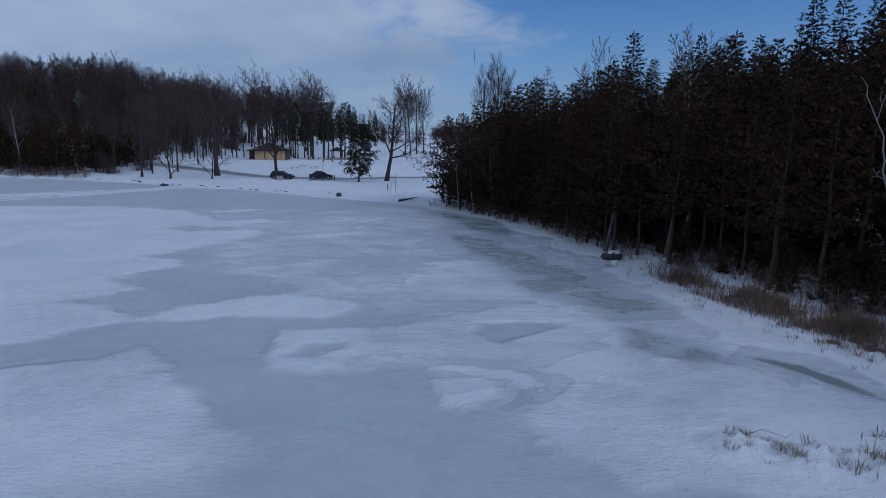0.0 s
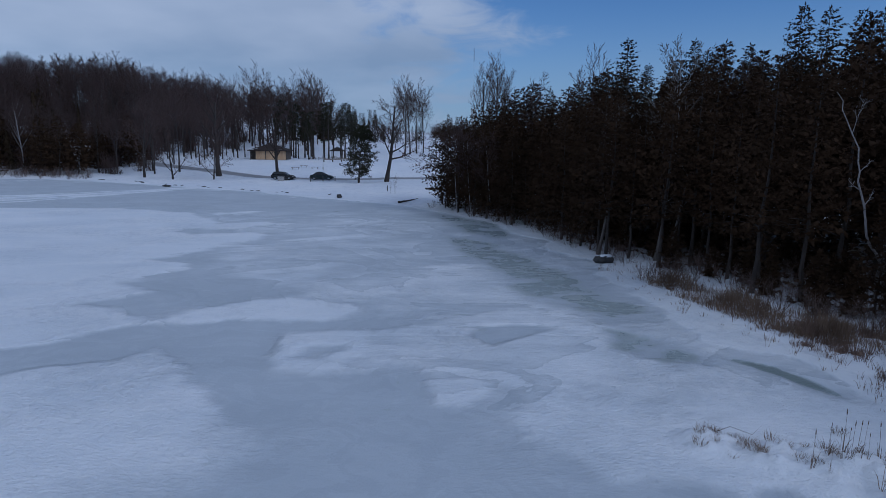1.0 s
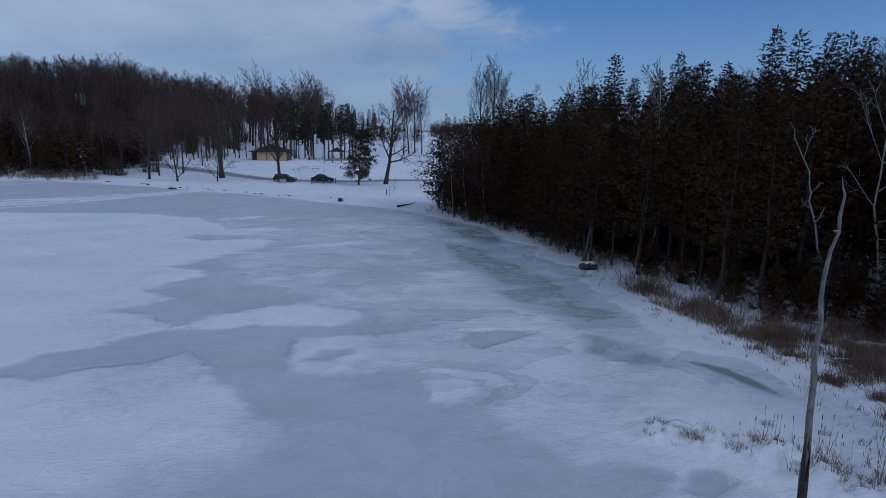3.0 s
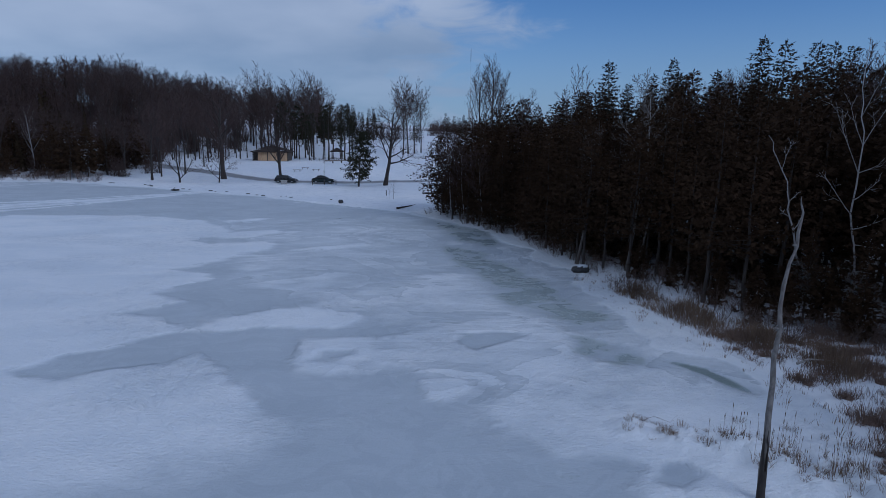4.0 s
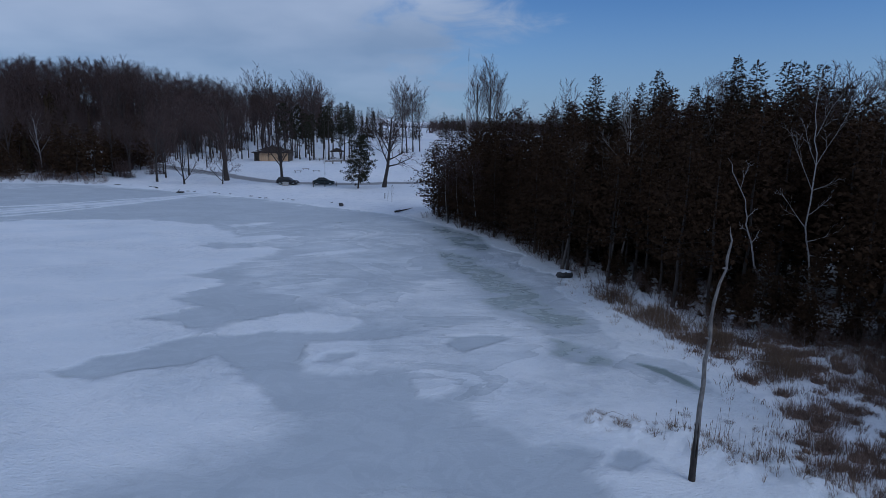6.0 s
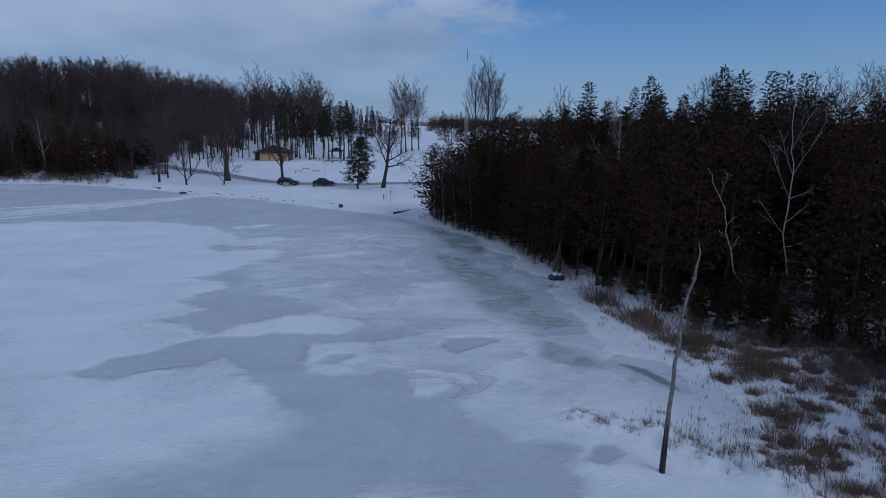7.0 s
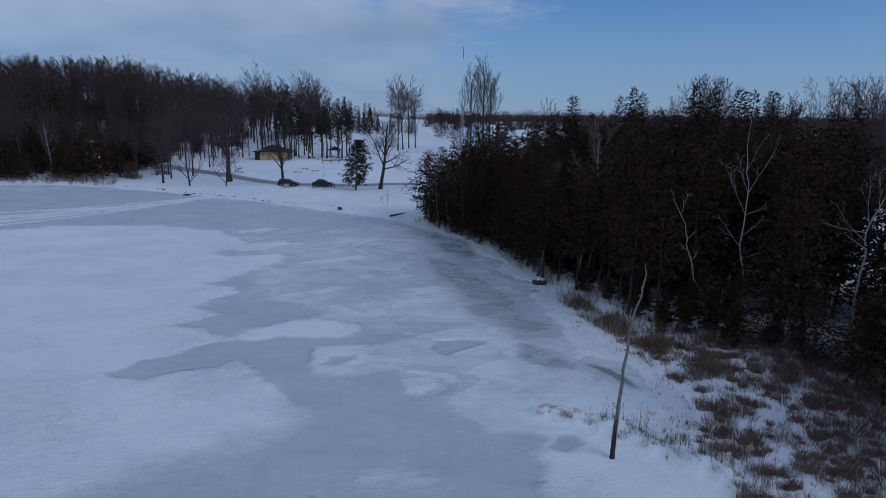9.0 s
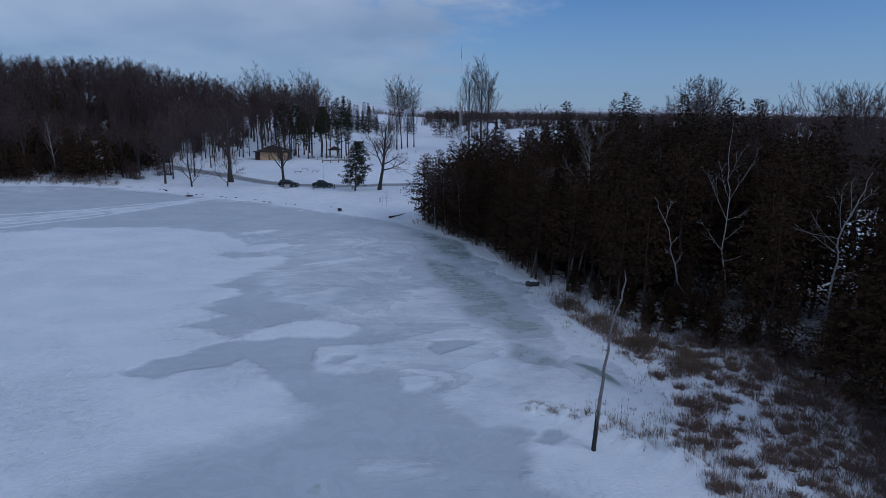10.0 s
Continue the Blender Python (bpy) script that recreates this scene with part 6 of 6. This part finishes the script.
rail = new("rail_fence")
for k in range(6):
    x = -24.4 + 2.3 * k
    z = height(x, 160.5)
    bit("post", (0.3, 0.3, 1.1), (x, 160.5, z + 0.4), WOOD_DARK, rail)
    if k < 5:
        bit("rail", (2.3, 0.12, 0.38), (x + 1.15, 160.4, (z + height(x + 2.3, 160.5)) / 2 + 0.72), WOOD_GREY, rail)
tagged(rail, "low heavy wooden rail fence in front of the pines", "fence")

shelter = new("picnic_shelter")
for sx_ in (-1.4, 1.4):
    for sy_ in (-1.4, 1.4):
        bit("post", (0.16, 0.16, 2.3), (sx_, sy_, 1.1), WOOD_DARK, shelter)
g = Geo()
g.v = [Vector(p) for p in ((-2, -2, 2.2), (2, -2, 2.2), (2, 2, 2.2), (-2, 2, 2.2), (-2, -2, 2.35), (2, -2, 2.35), (2, 2, 2.35), (-2, 2, 2.35), (0, 0, 3.5))]
g.f = [(3, 2, 1, 0), (0, 1, 5, 4), (1, 2, 6, 5), (2, 3, 7, 6), (3, 0, 4, 7), (4, 5, 8), (5, 6, 8), (6, 7, 8), (7, 4, 8)]
part("roof", g, SHINGLE, shelter, "small brown pyramid roof")
shelter.matrix_basis = at(-23.6, 181, height(-23.6, 181))
tagged(shelter, "small open picnic shelter with a brown roof", "shelter")

planter = new("planter")
bit("box", (1.15, 0.8, 0.75), (0, 0, 0.34), CONCRETE, planter, bevel=0.03)
bit("rim", (1.25, 0.9, 0.1), (0, 0, 0.74), CONCRETE, planter, bevel=0.02)
planter.matrix_basis = at(-25.6, 117.2 - 1.2, height(-25.6, 116), 4)
tagged(planter, "grey concrete planter box beside the bare tree", "planter")

post = tagged(new("marker_post", mesh("marker_post", slab((0.14, 0.14, 1.1), 0.015), WOOD_DARK)), "short dark wooden marker post in the snow", "post", "marker posts")
for i, (x, y) in enumerate(((-19.7, 114.2), (-17.4, 114.2), (-4.4, 96.1), (2.5, 205), (-15.2, 114.6))):
    m = at(x, y, height(x, y) + 0.4)
    if i:
        copy_thing(post, m).matrix_basis = m
    else:
        post.matrix_basis = m

sapling = bare_tree("sapling", 241, 3.6, 0.03, dict(TALL, kids=(9, 4), bare=(0.3, 0.2), ratio=(0.4, 0.4), thin=0.008), BARK_GREY, "thin bare sapling on the lake bank", "saplings")
plant(sapling, [(-3.0, 91.4, 1.0, 0), (-3.8, 93.0, 0.6, 80)])

rr = random.Random(91)
for k in range(26):
    f = (k // 4 * 4 + rr.uniform(0.0, 2.6)) / 26
    x = -62 + 52 * f
    y = 119.6 - 0.62 * (x + 62) + 1.6 + rr.uniform(-0.9, 0.9)
    d = inland(x, y)
    g = Geo()
    s = rr.uniform(0.06, 0.19)
    g.blob((0, 0, 0), (s * rr.uniform(1.2, 2.6), s * 0.7, s * 0.38), rr, 0.35, 5, 9)
    ob = tagged(new("shore_stone", mesh("shore_stone", g, STONE, False)), "dark flat stone half buried in shore snow", "stone", "shore stones")
    ob.matrix_basis = at(x, y, max(height(x, y), 0.1) + 0.06, rr.uniform(-20, 20))
g = Geo()
g.blob((0, 0, 0.2), (0.6, 0.5, 0.5), rr, 0.25, 6, 9)
tagged(new("shore_stone", mesh("shore_stone", g, STONE)), "larger dark stone on the lake edge", "stone", "shore stones").matrix_basis = at(-10.9, 87.6, 0.15, 0, 0.65)
g = Geo()
g.blob((0, 0, 0.1), (1.1, 0.5, 0.25), rr, 0.2, 6, 10)
tagged(new("shore_stone", mesh("shore_stone", g, STONE)), "long low dark stone on the lake edge", "stone", "shore stones").matrix_basis = at(-43.0, 106.2, 0.10, 0, 0.7)
z = height(-0.8, 80.8)
stick("drift_log", [(-2.1, 80.4, z + 0.05), (-1.2, 80.8, z + 0.16), (-0.2, 81.6, z + 0.28), (0.5, 82.4, z + 0.4)], 0.16, BARK_DARK, "dark drift log lying on the lake edge", "log", 5)

# swimming platform pulled up beside the cedars
dock = new("floating_dock")
for k in range(9):
    bit("plank", (0.36, 1.7, 0.06), (-1.6 + 0.4 * k, 0, 0.42), WOOD_DARK, dock)
for s in (-0.6, 0.6):
    bit("beam", (3.6, 0.14, 0.34), (0, s, 0.21), WOOD_DARK, dock)
for s in (-0.22, 0.22):
    bit("ladder_rail", (0.05, 0.05, 1.9), (-1.5, s - 0.5, 1.2), STEEL, dock)
for k in range(5):
    bit("ladder_rung", (0.04, 0.44, 0.04), (-1.5, -0.5, 0.7 + 0.3 * k), STEEL, dock)
dock.matrix_basis = at(3.0, 98.0, height(3, 98) - 0.15, 6, 0.75)
tagged(dock, "dark wooden swim dock with a ladder, laid up on the bank", "dock")

boat_shed = new("boat_shed")
bit("wall", (8.4, 0.2, 1.2), (0, -1.5, 0.6), WOOD_DARK, boat_shed)
bit("wall", (8.4, 0.2, 1.2), (0, 1.5, 0.6), WOOD_DARK, boat_shed)
for s in (-4.1, 4.1):
    bit("end_wall", (0.2, 2.8, 1.2), (s, 0, 0.6), WOOD_DARK, boat_shed)
bit("roof", (9.2, 4.0, 0.18), (0, 0, 1.32), WOOD_GREY, boat_shed, "flat weathered board roof", turn=(6, 0, 0))
boat_shed.matrix_basis = at(-95.0, 134.0, height(-95, 134), 0)
tagged(boat_shed, "low dark boat shed under the western trees", "shed")

# lattice mast on the fields beyond the wood
mast = new("radio_mast")
mz = height(21.8, 250)
for k in range(3):
    a = 2.094 * k + 0.4
    g = Geo()
    g.tube([Vector((0.75 * math.cos(a), 0.75 * math.sin(a), 0)), Vector((0.75 * math.cos(a), 0.75 * math.sin(a), 21.5 - mz))], [0.10, 0.10], 5)
    part("leg", g, CONCRETE, mast)
g = Geo()
n = 15
for k in range(n):
    z0, z1 = (21.5 - mz) * k / n, (21.5 - mz) * (k + 1) / n
    for j in range(3):
        a, b = 2.094 * j + 0.4, 2.094 * (j + 1) + 0.4
        p, q = Vector((0.75 * math.cos(a), 0.75 * math.sin(a), z0)), Vector((0.75 * math.cos(b), 0.75 * math.sin(b), z1))
        g.tube([p, q], [0.055, 0.055], 3)
        g.tube([Vector((p.x, p.y, z1)), q], [0.055, 0.055], 3)
part("lattice", g, CONCRETE, mast)
g = Geo()
g.tube([Vector((0, 0, 20.5 - mz)), Vector((0, 0, 40.5 - mz))], [0.022, 0.022], 5)
part("pole", g, STEEL, mast)
g = Geo()
g.tube([Vector((0, 0, 40 - mz)), Vector((0, 0, 42 - mz)), Vector((0, 0, 45 - mz))], [0.08, 0.09, 0.05], 6)
part("antenna", g, BARK_DARK, mast, "dark slim aerial")
mast.matrix_basis = at(21.8, 250, mz)
tagged(mast, "slim grey lattice radio mast beyond the wood", "mast")


# -- the wooded skyline far off --
rng = random.Random(44)
line, thicket = [], []
for row in range(5):
    for k in range(200):
        a = radians(-4 + 52 * (k + rng.random()) / 200)
        r = 380 + 100 * row + rng.uniform(-45, 45)
        if a > 0.02 or row == 4:
            if rng.random() < 0.14:
                line.append((r * math.sin(a), r * math.cos(a), rng.uniform(0.35, 0.65)))
            else:
                thicket.append((r * math.sin(a), r * math.cos(a), rng.uniform(1.1, 1.9)))
far_wood("skyline_firs", 3, line, [far_fir(300 + k, 14.0, 4.2, 16) for k in range(4)], SPRUCE, "dark firs on the far skyline ridge")
far_wood("skyline_thicket", 5, thicket, far_bushes, TWIG, "leafless grey thickets on the far skyline ridge")
